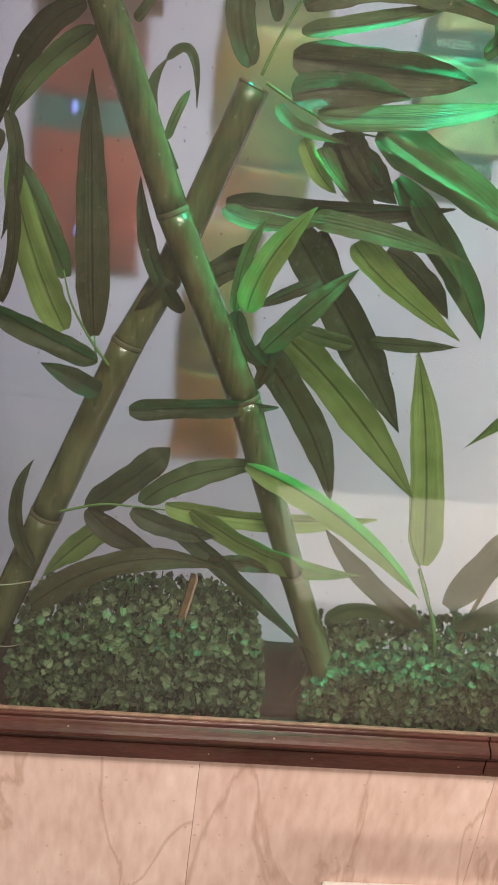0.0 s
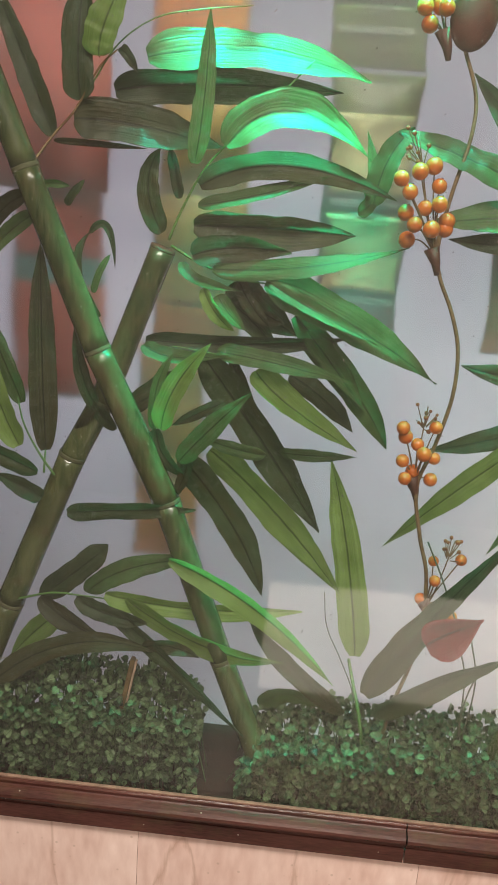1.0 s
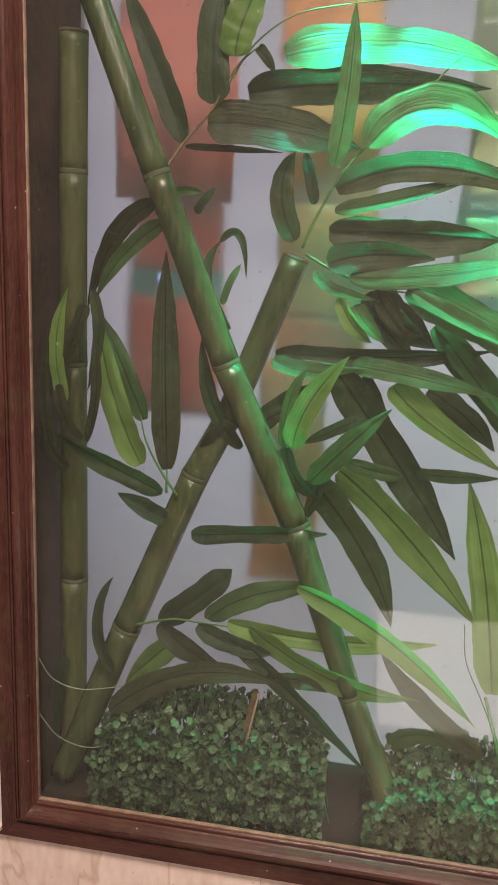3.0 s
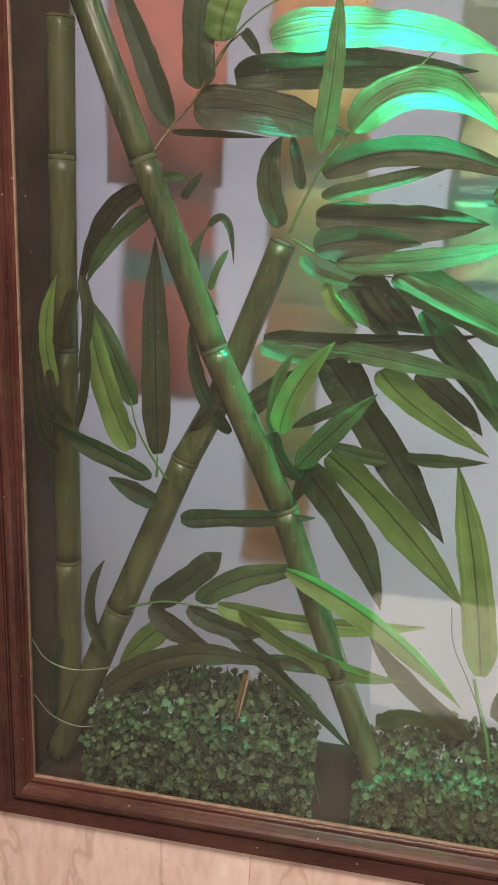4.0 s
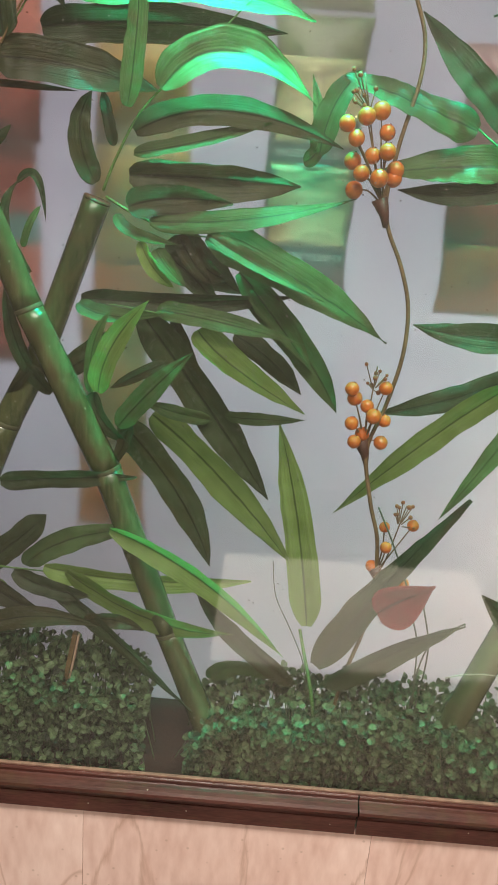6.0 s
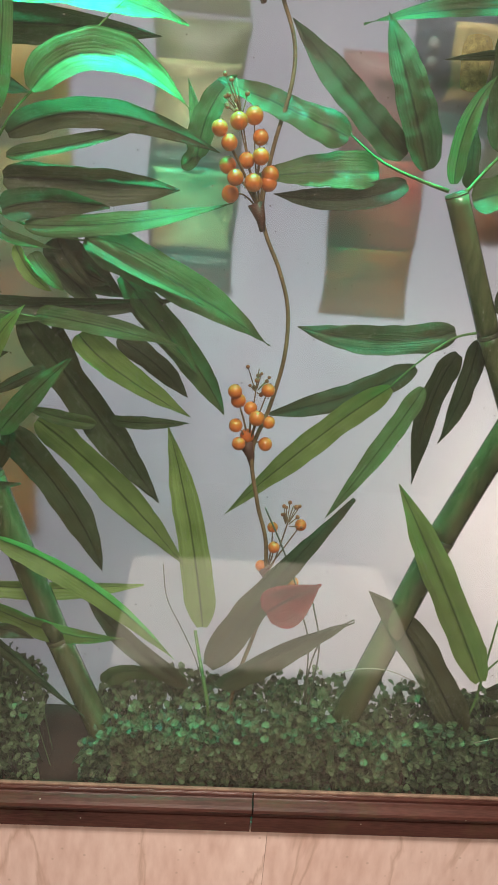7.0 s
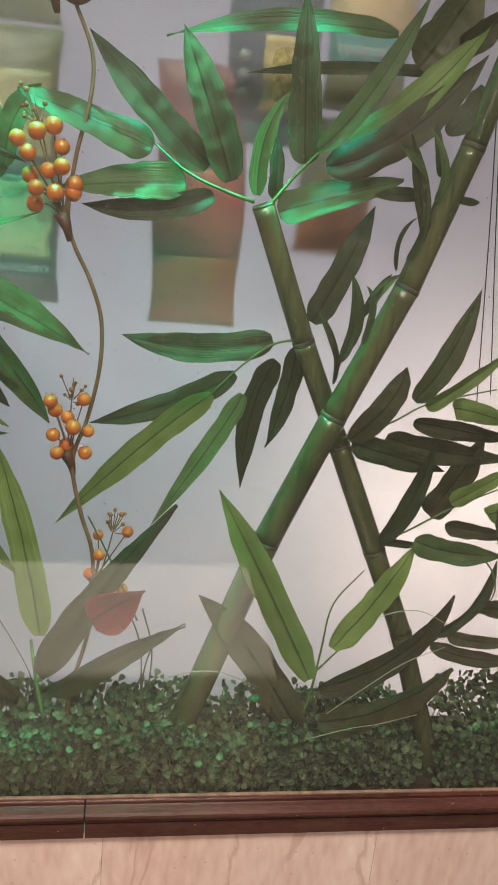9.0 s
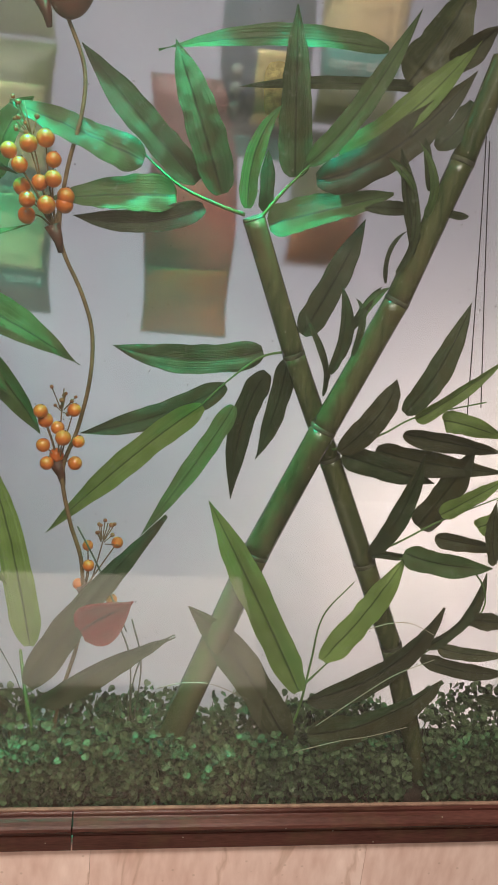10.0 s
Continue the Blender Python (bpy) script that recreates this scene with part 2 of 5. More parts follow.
def marble_material():
    """Polished cream and pink marble: cloudy base, tawny upright veins, small pits."""
    mat = material("marble", (0.82, 0.56, 0.49), 0.25, spread=0.10, scale=4.5, fine=60, bump=0.03, second=(0.90, 0.71, 0.65), stretch=(1.6, 1, 0.5))
    nt = mat.node_tree
    N, L = nt.nodes.new, nt.links.new
    bsdf = nt.nodes["Principled BSDF"]
    base = bsdf.inputs["Base Color"].links[0].from_socket
    coord = N("ShaderNodeTexCoord")
    info = N("ShaderNodeObjectInfo")
    seed = N("ShaderNodeVectorMath")
    seed.operation = "SCALE"
    seed.inputs[0].default_value = (9, 5, 13)
    L(info.outputs["Random"], seed.inputs["Scale"])
    place = N("ShaderNodeMapping")
    place.inputs["Scale"].default_value = (5.5, 1, 1.7)
    place.inputs["Rotation"].default_value = (0, 0.22, 0)
    L(coord.outputs["Object"], place.inputs[0])
    moved = N("ShaderNodeVectorMath")
    L(place.outputs[0], moved.inputs[0])
    L(seed.outputs[0], moved.inputs[1])
    cloud = N("ShaderNodeTexNoise")
    cloud.inputs["Scale"].default_value, cloud.inputs["Detail"].default_value = 1.6, 6
    cloud.inputs["Distortion"].default_value = 0.7
    L(moved.outputs[0], cloud.inputs["Vector"])
    near = N("ShaderNodeMath")
    near.operation = "SUBTRACT"
    near.inputs[1].default_value = 0.5
    L(cloud.outputs["Fac"], near.inputs[0])
    dist = N("ShaderNodeMath")
    dist.operation = "ABSOLUTE"
    L(near.outputs[0], dist.inputs[0])
    vein = N("ShaderNodeMapRange")
    vein.inputs["From Max"].default_value = 0.02
    vein.inputs["To Min"].default_value, vein.inputs["To Max"].default_value = 0.40, 0.0
    L(dist.outputs[0], vein.inputs["Value"])
    tint = N("ShaderNodeMix")
    tint.data_type = "RGBA"
    tint.inputs["B"].default_value = (0.42, 0.22, 0.14, 1)
    L(vein.outputs[0], tint.inputs["Factor"])
    L(base, tint.inputs["A"])
    pits = N("ShaderNodeTexVoronoi")
    pits.inputs["Scale"].default_value = 55
    L(coord.outputs["Object"], pits.inputs["Vector"])
    pit = N("ShaderNodeMapRange")
    pit.inputs["From Min"].default_value, pit.inputs["From Max"].default_value = 0.05, 0.11
    pit.inputs["To Min"].default_value, pit.inputs["To Max"].default_value = 0.35, 0.0
    L(pits.outputs["Distance"], pit.inputs["Value"])
    spots = N("ShaderNodeMix")
    spots.data_type = "RGBA"
    spots.inputs["B"].default_value = (0.40, 0.25, 0.17, 1)
    L(pit.outputs[0], spots.inputs["Factor"])
    L(tint.outputs["Result"], spots.inputs["A"])
    L(spots.outputs["Result"], bsdf.inputs["Base Color"])
    return mat


marble = marble_material()
grout = material("grout", (0.62, 0.47, 0.37), 0.7, spread=0.1, scale=20)


def glass_material():
    """Front pane: clear glass with a faint film of dust and a few specks."""
    mat = bpy.data.materials.new("pane_glass")
    mat.use_nodes = True
    nt = mat.node_tree
    N, L = nt.nodes.new, nt.links.new
    nt.nodes.remove(nt.nodes["Principled BSDF"])
    out = nt.nodes["Material Output"]
    clear = N("ShaderNodeBsdfTransparent")
    clear.inputs[0].default_value = (0.97, 0.985, 0.975, 1)
    gloss = N("ShaderNodeBsdfGlossy")
    gloss.inputs["Roughness"].default_value = 0.02
    facing = N("ShaderNodeLayerWeight")
    facing.inputs["Blend"].default_value = 0.5
    steep = N("ShaderNodeMath")
    steep.operation = "POWER"
    steep.inputs[1].default_value = 3.5
    L(facing.outputs["Facing"], steep.inputs[0])
    share = N("ShaderNodeMath")
    share.operation = "MULTIPLY_ADD"
    share.inputs[1].default_value, share.inputs[2].default_value = 0.7, 0.088
    L(steep.outputs[0], share.inputs[0])
    mix = N("ShaderNodeMixShader")
    L(share.outputs[0], mix.inputs[0])
    L(clear.outputs[0], mix.inputs[1])
    L(gloss.outputs[0], mix.inputs[2])
    dust = N("ShaderNodeBsdfDiffuse")
    dust.inputs[0].default_value = (0.62, 0.58, 0.52, 1)
    coord = N("ShaderNodeTexCoord")
    cloud = N("ShaderNodeTexNoise")
    cloud.inputs["Scale"].default_value, cloud.inputs["Detail"].default_value = 5, 5
    L(coord.outputs["Object"], cloud.inputs["Vector"])
    film = N("ShaderNodeMapRange")
    film.inputs["From Min"].default_value, film.inputs["From Max"].default_value = 0.35, 0.75
    film.inputs["To Min"].default_value, film.inputs["To Max"].default_value = 0.006, 0.020
    L(cloud.outputs["Fac"], film.inputs["Value"])
    specks = N("ShaderNodeTexVoronoi")
    specks.inputs["Scale"].default_value = 85
    L(coord.outputs["Object"], specks.inputs["Vector"])
    dot = N("ShaderNodeMapRange")
    dot.inputs["From Min"].default_value, dot.inputs["From Max"].default_value = 0.05, 0.085
    dot.inputs["To Min"].default_value, dot.inputs["To Max"].default_value = 0.35, 0.0
    L(specks.outputs["Distance"], dot.inputs["Value"])
    few = N("ShaderNodeSeparateColor")
    L(specks.outputs["Color"], few.inputs[0])
    some = N("ShaderNodeMath")
    some.operation = "GREATER_THAN"
    some.inputs[1].default_value = 0.72
    L(few.outputs[0], some.inputs[0])
    kept = N("ShaderNodeMath")
    kept.operation = "MULTIPLY"
    L(dot.outputs[0], kept.inputs[0])
    L(some.outputs[0], kept.inputs[1])
    total = N("ShaderNodeMath")
    L(film.outputs[0], total.inputs[0])
    L(kept.outputs[0], total.inputs[1])
    last = N("ShaderNodeMixShader")
    L(total.outputs[0], last.inputs[0])
    L(mix.outputs[0], last.inputs[1])
    L(dust.outputs[0], last.inputs[2])
    L(last.outputs[0], out.inputs[0])
    return mat


def frosted_material():
    """Back sheet: milky plastic that blurs what stands behind it, with a satin face."""
    mat = bpy.data.materials.new("frosted_sheet")
    mat.use_nodes = True
    nt = mat.node_tree
    N, L = nt.nodes.new, nt.links.new
    bsdf = nt.nodes["Principled BSDF"]
    out = nt.nodes["Material Output"]
    bsdf.inputs["Base Color"].default_value = (0.42, 0.41, 0.45, 1)
    bsdf.inputs["Roughness"].default_value = 0.32
    coord = N("ShaderNodeTexCoord")
    cloud = N("ShaderNodeTexNoise")
    cloud.inputs["Scale"].default_value, cloud.inputs["Detail"].default_value = 3.0, 4
    L(coord.outputs["Object"], cloud.inputs["Vector"])
    share = N("ShaderNodeMapRange")
    share.inputs["From Min"].default_value, share.inputs["From Max"].default_value = 0.3, 0.7
    share.inputs["To Min"].default_value, share.inputs["To Max"].default_value = 0.81, 0.87
    L(cloud.outputs["Fac"], share.inputs["Value"])
    bend = N("ShaderNodeBsdfRefraction")
    bend.inputs["Color"].default_value = (0.93, 0.92, 0.96, 1)
    bend.inputs["Roughness"].default_value, bend.inputs["IOR"].default_value = 0.50, 1.28
    mix = N("ShaderNodeMixShader")
    L(share.outputs[0], mix.inputs[0])
    L(bsdf.outputs[0], mix.inputs[1])
    L(bend.outputs[0], mix.inputs[2])
    # dark specks of dirt stuck to the sheet, in loose drifts
    grit = N("ShaderNodeTexVoronoi")
    grit.inputs["Scale"].default_value = 120
    L(coord.outputs["Object"], grit.inputs["Vector"])
    dot = N("ShaderNodeMapRange")
    dot.inputs["From Min"].default_value, dot.inputs["From Max"].default_value = 0.07, 0.15
    dot.inputs["To Min"].default_value, dot.inputs["To Max"].default_value = 0.8, 0.0
    L(grit.outputs["Distance"], dot.inputs["Value"])
    pick = N("ShaderNodeSeparateColor")
    L(grit.outputs["Color"], pick.inputs[0])
    few = N("ShaderNodeMath")
    few.operation = "GREATER_THAN"
    few.inputs[1].default_value = 0.90
    L(pick.outputs[0], few.inputs[0])
    kept = N("ShaderNodeMath")
    kept.operation = "MULTIPLY"
    L(dot.outputs[0], kept.inputs[0])
    L(few.outputs[0], kept.inputs[1])
    dirt = N("ShaderNodeBsdfDiffuse")
    dirt.inputs[0].default_value = (0.05, 0.04, 0.035, 1)
    last = N("ShaderNodeMixShader")
    L(kept.outputs[0], last.inputs[0])
    L(mix.outputs[0], last.inputs[1])
    L(dirt.outputs[0], last.inputs[2])
    L(last.outputs[0], out.inputs[0])
    return mat


pane_glass = glass_material()
frosted = frosted_material()

# ---------------------------------------------------------------- building helpers


def mesh_object(name, bm, mat, parent=None, label="", smooth=True):
    me = bpy.data.meshes.new(name)
    bm.normal_update()
    bm.to_mesh(me)
    bm.free()
    if smooth:
        for p in me.polygons:
            p.use_smooth = True
    me.materials.append(mat)
    ob = new(name, me)
    if parent is not None:
        ob.parent = parent
    if label:
        tagged(ob, label)
    return ob


def part(name, bm, mat, parent, label="", smooth=True):
    return mesh_object(name, bm, mat, parent, label, smooth)


def thing(name, label, category, group="", kind="", place=(0, 0, 0)):
    ob = new(name)
    ob.location = place
    bpy.context.view_layer.update()
    return tagged(ob, label, category, group, kind)


def block(x0, x1, y0, y1, z0, z1, bevel=0.0):
    bm = bmesh.new()
    bmesh.ops.create_cube(bm, size=1, matrix=Matrix.LocRotScale(((x0 + x1) / 2, (y0 + y1) / 2, (z0 + z1) / 2), None, (x1 - x0, y1 - y0, z1 - z0)))
    if bevel:
        bmesh.ops.bevel(bm, geom=bm.edges[:], offset=bevel, segments=2, affect="EDGES", profile=0.5)
    return bm


def smooth_path(points, steps):
    """A Catmull-Rom line through the points."""
    p = [Vector(q) for q in points]
    p = [p[0] * 2 - p[1]] + p + [p[-1] * 2 - p[-2]]
    line = []
    for i in range(1, len(p) - 2):
        a, b, c, d = p[i - 1 : i + 3]
        for k in range(steps):
            t = k / steps
            line.append(0.5 * (2 * b + (c - a) * t + (2 * a - 5 * b + 4 * c - d) * t * t + (3 * b - a - 3 * c + d) * t ** 3))
    return line + [p[-2]]


def tube(line, radii, sides=10, caps=True, bm=None):
    bm = bm or bmesh.new()
    rings = []
    for i, p in enumerate(line):
        ahead = (line[min(i + 1, len(line) - 1)] - line[max(i - 1, 0)]).normalized()
        across = ahead.cross(Vector((0, 1, 0)))
        across = across.normalized() if across.length > 0.05 else Vector((1, 0, 0))
        other = ahead.cross(across).normalized()
        r = radii[i] if isinstance(radii, (list, tuple)) else radii
        rings.append([bm.verts.new(p + r * (math.cos(a) * across + math.sin(a) * other)) for a in (2 * math.pi * k / sides for k in range(sides))])
    for a, b in zip(rings, rings[1:]):
        for k in range(sides):
            bm.faces.new((a[k], a[(k + 1) % sides], b[(k + 1) % sides], b[k]))
    if caps:
        bm.faces.new(rings[0])
        bm.faces.new(rings[-1][::-1])
    bmesh.ops.recalc_face_normals(bm, faces=bm.faces[:])
    return bm


def leaf_mesh(base, mid, tip, width, fold=None, seed=0, up=None):
    """A lance-shaped leaf through three places, folded along its midrib, with lengthwise UVs."""
    rnd = random.Random(seed)
    b, m, e = Vector(base), Vector(mid), Vector(tip)
    ctrl = 2 * m - (b + e) / 2
    rows, cols = 31, 11
    bm = bmesh.new()
    uv = bm.loops.layers.uv.new("UVMap")
    lean, wave, ph = rnd.uniform(-0.45, 0.45), rnd.uniform(0.03, 0.10), rnd.uniform(0, 6)
    if up is not None:
        lean = up * (1 if e.x > b.x else -1)
    front = Vector((0, -1, 0))
    full, taper = rnd.uniform(0.12, 0.20), rnd.uniform(0.40, 0.58)
    curl, twist, pleat = rnd.uniform(-0.22, 0.10), rnd.uniform(-0.25, 0.25), rnd.uniform(0.02, 0.06)
    fold = rnd.uniform(0.14, 0.40) if fold is None else fold
    grids = []
    for side in (0,):
        grid = []
        for i in range(rows):
            t = i / (rows - 1)
            p = (1 - t) ** 2 * b + 2 * t * (1 - t) * ctrl + t * t * e
            d = (2 * (1 - t) * (ctrl - b) + 2 * t * (e - ctrl)).normalized()
            across = d.cross(front).normalized()
            normal = across.cross(d).normalized()
            turn = lean * (0.4 + 0.6 * t) + twist * math.sin(2.6 * t + ph)
            across, normal = across * math.cos(turn) + normal * math.sin(turn), normal * math.cos(turn) - across * math.sin(turn)
            if t < full:
                w = 0.34 + 0.66 * math.sin(math.pi / 2 * t / full) ** 0.7
            elif t < taper:
                w = 1.0
            else:
                w = max(0.03, 1 - ((t - taper) / (1 - taper)) ** 2.0)
            w *= width / 2 / max(0.75, math.cos(lean * 0.7))
            w *= 1 + 0.035 * math.sin(13 * t + ph) + 0.02 * math.sin(31 * t + 2 * ph)
            row = []
            for j in range(cols):
                u = j / (cols - 1) * 2 - 1
                lift = fold * abs(u) * w + curl * u * u * w + wave * width * math.sin(7 * t + ph + 2.2 * u) * abs(u)
                crease = noise.noise(Vector((u * 0.9 + seed, t * 11.0, seed * 0.37))) * pleat + noise.noise(Vector((u * 2.6 + seed, t * 21.0, 3.0))) * 0.03
                edge = noise.noise(Vector((seed * 1.3, t * 16.0, u * 0.5))) * 0.07
                row.append(bm.verts.new(p + across * (u * w * (1 + edge)) + normal * (lift + crease * width)))
            grid.append(row)
        grids.append(grid)

    def face(verts, uvs):
        f = bm.faces.new(verts)
        for loop, c in zip(f.loops, uvs):
            loop[uv].uv = c

    for side, grid in enumerate(grids):
        for i in range(rows - 1):
            for j in range(cols - 1):
                q = [(i, j), (i, j + 1), (i + 1, j + 1), (i + 1, j)]
                q = q if side == 0 else q[::-1]
                face([grid[a][c] for a, c in q], [(c / (cols - 1), a / (rows - 1)) for a, c in q])
    return bm


leaf_count = 0


def leaf(parent, base, mid, tip, width, mat, up=None, fold=None):
    global leaf_count
    leaf_count += 1
    return part("leaf", leaf_mesh(base, mid, tip, width, fold, leaf_count, up), mat, parent)


def twig(parent, points, r0=0.0014, r1=0.0007, mat=None, name="twig"):
    line = smooth_path(points, 6)
    n = len(line) - 1
    return part(name, tube(line, [r0 + (r1 - r0) * i / n for i in range(n + 1)], 7), mat or twig_green, parent)


def cane(name, label, points, radii, mat, cut=False, scar=None, scar_label="pale scarred joint ring"):
    """A bamboo cane: one tapered internode between each pair of joints, swollen rings at the joints."""
    root = thing(name, label, "artificial bamboo", "artificial bamboo plants")
    pts = [Vector(p) for p in points]
    for i, (a, b) in enumerate(zip(pts, pts[1:])):
        ra, rb = radii[i], radii[i + 1]
        rows = 12
        line = [a.lerp(b, k / rows) for k in range(rows + 1)]
        flare = [1 + 0.02 * math.exp(-(k * 1.1) ** 2) + 0.03 * math.exp(-((rows - k) * 1.1) ** 2) for k in range(rows + 1)]
        part("internode", tube(line, [(ra + (rb - ra) * k / rows) * flare[k] for k in range(rows + 1)], 20), mat, root)
        if i:
            d = (b - a).normalized()
            r = ra * 1.05
            ring = [a - d * 0.0022, a - d * 0.0012, a, a + d * 0.001, a + d * 0.0026]
            part("joint_ring", tube(ring, [r * 0.975, r * 1.012, r * 0.985, r * 1.01, r * 0.965], 20), scar or ring_tan, root, scar_label)
    if cut:
        d = (pts[0] - pts[1]).normalized()
        line = [pts[0] - d * 0.002, pts[0] + d * 0.0010, pts[0] + d * 0.0012]
        part("cut_end", tube(line, [radii[0] * 1.028, radii[0] * 1.0, radii[0] * 0.6], 20), cut_wood, root, "rough pinkish sawn end")
    return root


# ---------------------------------------------------------------- the room and the case
X0, X1, TOP = -0.016, 1.30, 0.99


def setting(name, bm, mat, label, category, smooth=False):
    return tagged(mesh_object(name, bm, mat, smooth=smooth), label, category, kind="structure")


setting("floor", block(-2.5, 3.5, -3.2, 0.0, -0.95, -0.90), floor_grey, "dark glossy tiled shop floor", "floor")
setting("ceiling", block(-2.5, 3.5, -3.2, 0.7, 1.80, 1.85), plaster, "plain white plastered ceiling", "ceiling")
setting("wall_west", block(-2.6, -2.5, -3.2, 0.7, -0.95, 1.85), shop_wall, "plain brownish painted shop wall", "wall")
setting("wall_east", block(3.5, 3.6, -3.2, 0.7, -0.95, 1.85), shop_wall, "plain brownish painted shop wall", "wall")
setting("wall_south", block(-2.5, 3.5, -3.3, -3.2, -0.95, 1.85), shop_wall, "plain brownish painted shop wall", "wall")
setting("wall_north_left", block(-2.5, -0.0345, 0.0, 0.10, -0.90, 1.80), plaster, "smooth off-white wall beside the case", "wall")
setting("wall_north_right", block(X1 + 0.04, 3.5, 0.0, 0.10, -0.90, 1.80), plaster, "smooth off-white wall beside the case", "wall")
setting("wall_north_top", block(-0.034, X1 + 0.04, 0.0, 0.10, TOP + 0.045, 1.80), plaster, "smooth off-white wall above the case", "wall")
setting("cavity_back", block(-0.3, 1.6, 0.62, 0.66, -0.2, 1.2), cavity_white, "pale wall behind the frosted sheet", "wall")
setting("cavity_left", block(-0.34, -0.3, 0.10, 0.66, -0.2, 1.2), cavity_white, "pale side wall behind the frosted sheet", "wall")
setting("cavity_right", block(1.6, 1.64, 0.10, 0.66, -0.2, 1.2), cavity_white, "pale side wall behind the frosted sheet", "wall")
setting("cavity_top", block(-0.34, 1.64, 0.10, 0.66, 1.2, 1.24), cavity_white, "pale top behind the frosted sheet", "ceiling")
setting("cavity_floor", block(-0.3, 1.6, 0.17, 0.62, -0.24, -0.2), cavity_white, "pale base behind the frosted sheet", "floor")

# inside of the planter case
case_base = setting("case_base", block(X0, X1, 0.004, 0.1635, -0.060, -0.030), soil_board, "dark brown base board of the planter case", "base board")
setting("case_side_left", block(X0 - 0.02, X0, 0.004, 0.175, -0.06, TOP), dark_board, "dark stained side board, dusty and flecked", "side board")
setting("case_side_right", block(X1, X1 + 0.02, 0.004, 0.175, -0.06, TOP), dark_board, "dark stained side board", "side board")
setting("case_top", block(X0, X1, 0.004, 0.175, TOP, TOP + 0.02), dark_board, "dark stained top board of the case", "top board")
sheet = setting("back_sheet", block(X0, X1, 0.1640, 0.1650, -0.06, TOP), frosted, "milky frosted back sheet of the planter case", "back panel")
sheet.visible_shadow = False
pane = setting("window_1", block(-0.004, X1 - 0.01, -0.002, 0.002, -0.004, TOP - 0.01), pane_glass, "clear dusty front glass pane of the case", "glass pane")

# moulded frame: a profile (outward from the pane's edge, depth) drawn along each side
PROFILE = ((0.000, -0.0030), (0.0000, -0.0070), (0.0014, -0.0080), (0.0022, -0.0084), (0.0058, -0.0076), (0.0068, -0.0086), (0.0078, -0.0120), (0.0098, -0.0155), (0.0122, -0.0178),
           (0.0150, -0.0186), (0.0178, -0.0176), (0.0198, -0.0150), (0.0208, -0.0118), (0.0216, -0.0108), (0.0222, -0.0128), (0.0238, -0.0132), (0.0243, -0.0112), (0.0251, -0.0112),
           (0.0256, -0.0128), (0.0436, -0.0130), (0.0450, -0.0110), (0.0450, 0.0))


def frame_side(name, a, b, outward, mat, parent, mitre=(1, 1)):
    """One mitred length of moulding from a to b; outward points away from the pane."""
    bm = bmesh.new()
    a, b, outward = Vector(a), Vector(b), Vector(outward)
    d = (b - a).normalized()
    scale = 0.85 if abs(outward.x) > 0.5 else 1.0
    rows = []
    steps = 24
    for k in range(steps + 1):
        row = []
        for o, y in PROFILE:
            start, end = a - d * o * mitre[0], b + d * o * mitre[1]
            p = start.lerp(end, k / steps) + outward * o * scale + Vector((0, y, 0))
            row.append(bm.verts.new(p))
        rows.append(row)
    for r, s in zip(rows, rows[1:]):
        for i in range(len(PROFILE) - 1):
            bm.faces.new((r[i], r[i + 1], s[i + 1], s[i]))
    bm.faces.new(rows[0])
    bm.faces.new(rows[-1][::-1])
    bmesh.ops.recalc_face_normals(bm, faces=bm.faces[:])
    ob = part(name, bm, mat, parent)
    for p in ob.data.polygons:
        p.use_smooth = False
    return ob


case_frame = thing("case_frame", "glossy dark brown moulded wooden frame round the glass", "frame", kind="structure")
RX = X1
frame_side("bottom_rail", (0, 0, 0), (0.512, 0, 0), (0, 0, -1), frame_wood, case_frame, (1, 0))
frame_side("bottom_rail", (0.5135, 0, 0), (RX, 0, 0), (0, 0, -1), frame_wood, case_frame, (0, 1))
frame_side("left_stile", (0, 0, 0), (0, 0, TOP), (-1, 0, 0), stile_wood, case_frame)
frame_side("right_stile", (RX, 0, 0), (RX, 0, TOP), (1, 0, 0), stile_wood, case_frame)
frame_side("top_rail", (0, 0, TOP), (RX, 0, TOP), (0, 0, 1), frame_wood, case_frame)
part("dust_lip", block(0.0, RX, -0.0062, -0.0022, -0.0002, 0.0022, 0.0005), pale_edge, case_frame, "pale dusty bare-wood lip under the glass")
part("stile_lip", block(-0.0002, 0.0014, -0.0062, -0.0022, 0.0024, TOP, 0.0004), pale_edge, case_frame, "pale bare-wood lip beside the glass")

# marble tiles under the frame
cladding = setting("wall_north_cladding", block(-0.03, X1 + 0.04, 0.0005, 0.10, -0.90, -0.040), grout, "wall clad in polished cream marble tiles", "wall")
tile_bm = block(-0.14912, 0.14912, -0.004, 0.004, -0.14912, 0.14912, 0.0003)
tile_me = bpy.data.meshes.new("tile")
tile_bm.to_mesh(tile_me)
tile_bm.free()
tile_me.materials.append(marble)
for row in range(3):
    for col in range(5):
        x = 0.233 - 0.2985 + 0.14925 + 0.2985 * col
        t = new("tile", tile_me)
        t.location = (x, -0.002, -0.0425 - 0.150 - 0.2985 * row)
        t.parent = cladding

plate = thing("switch_plate", "white plastic switch plate mounted on the marble tiles", "switch plate", place=(0.485, -0.006, -0.28))
plate_body = part("body", block(0.377, 0.593, -0.016, -0.006, -0.352, -0.2055, 0.003), plate_white, plate, smooth=False)
plate_body.matrix_parent_inverse = Matrix.Translation((-0.485, 0.006, 0.28))

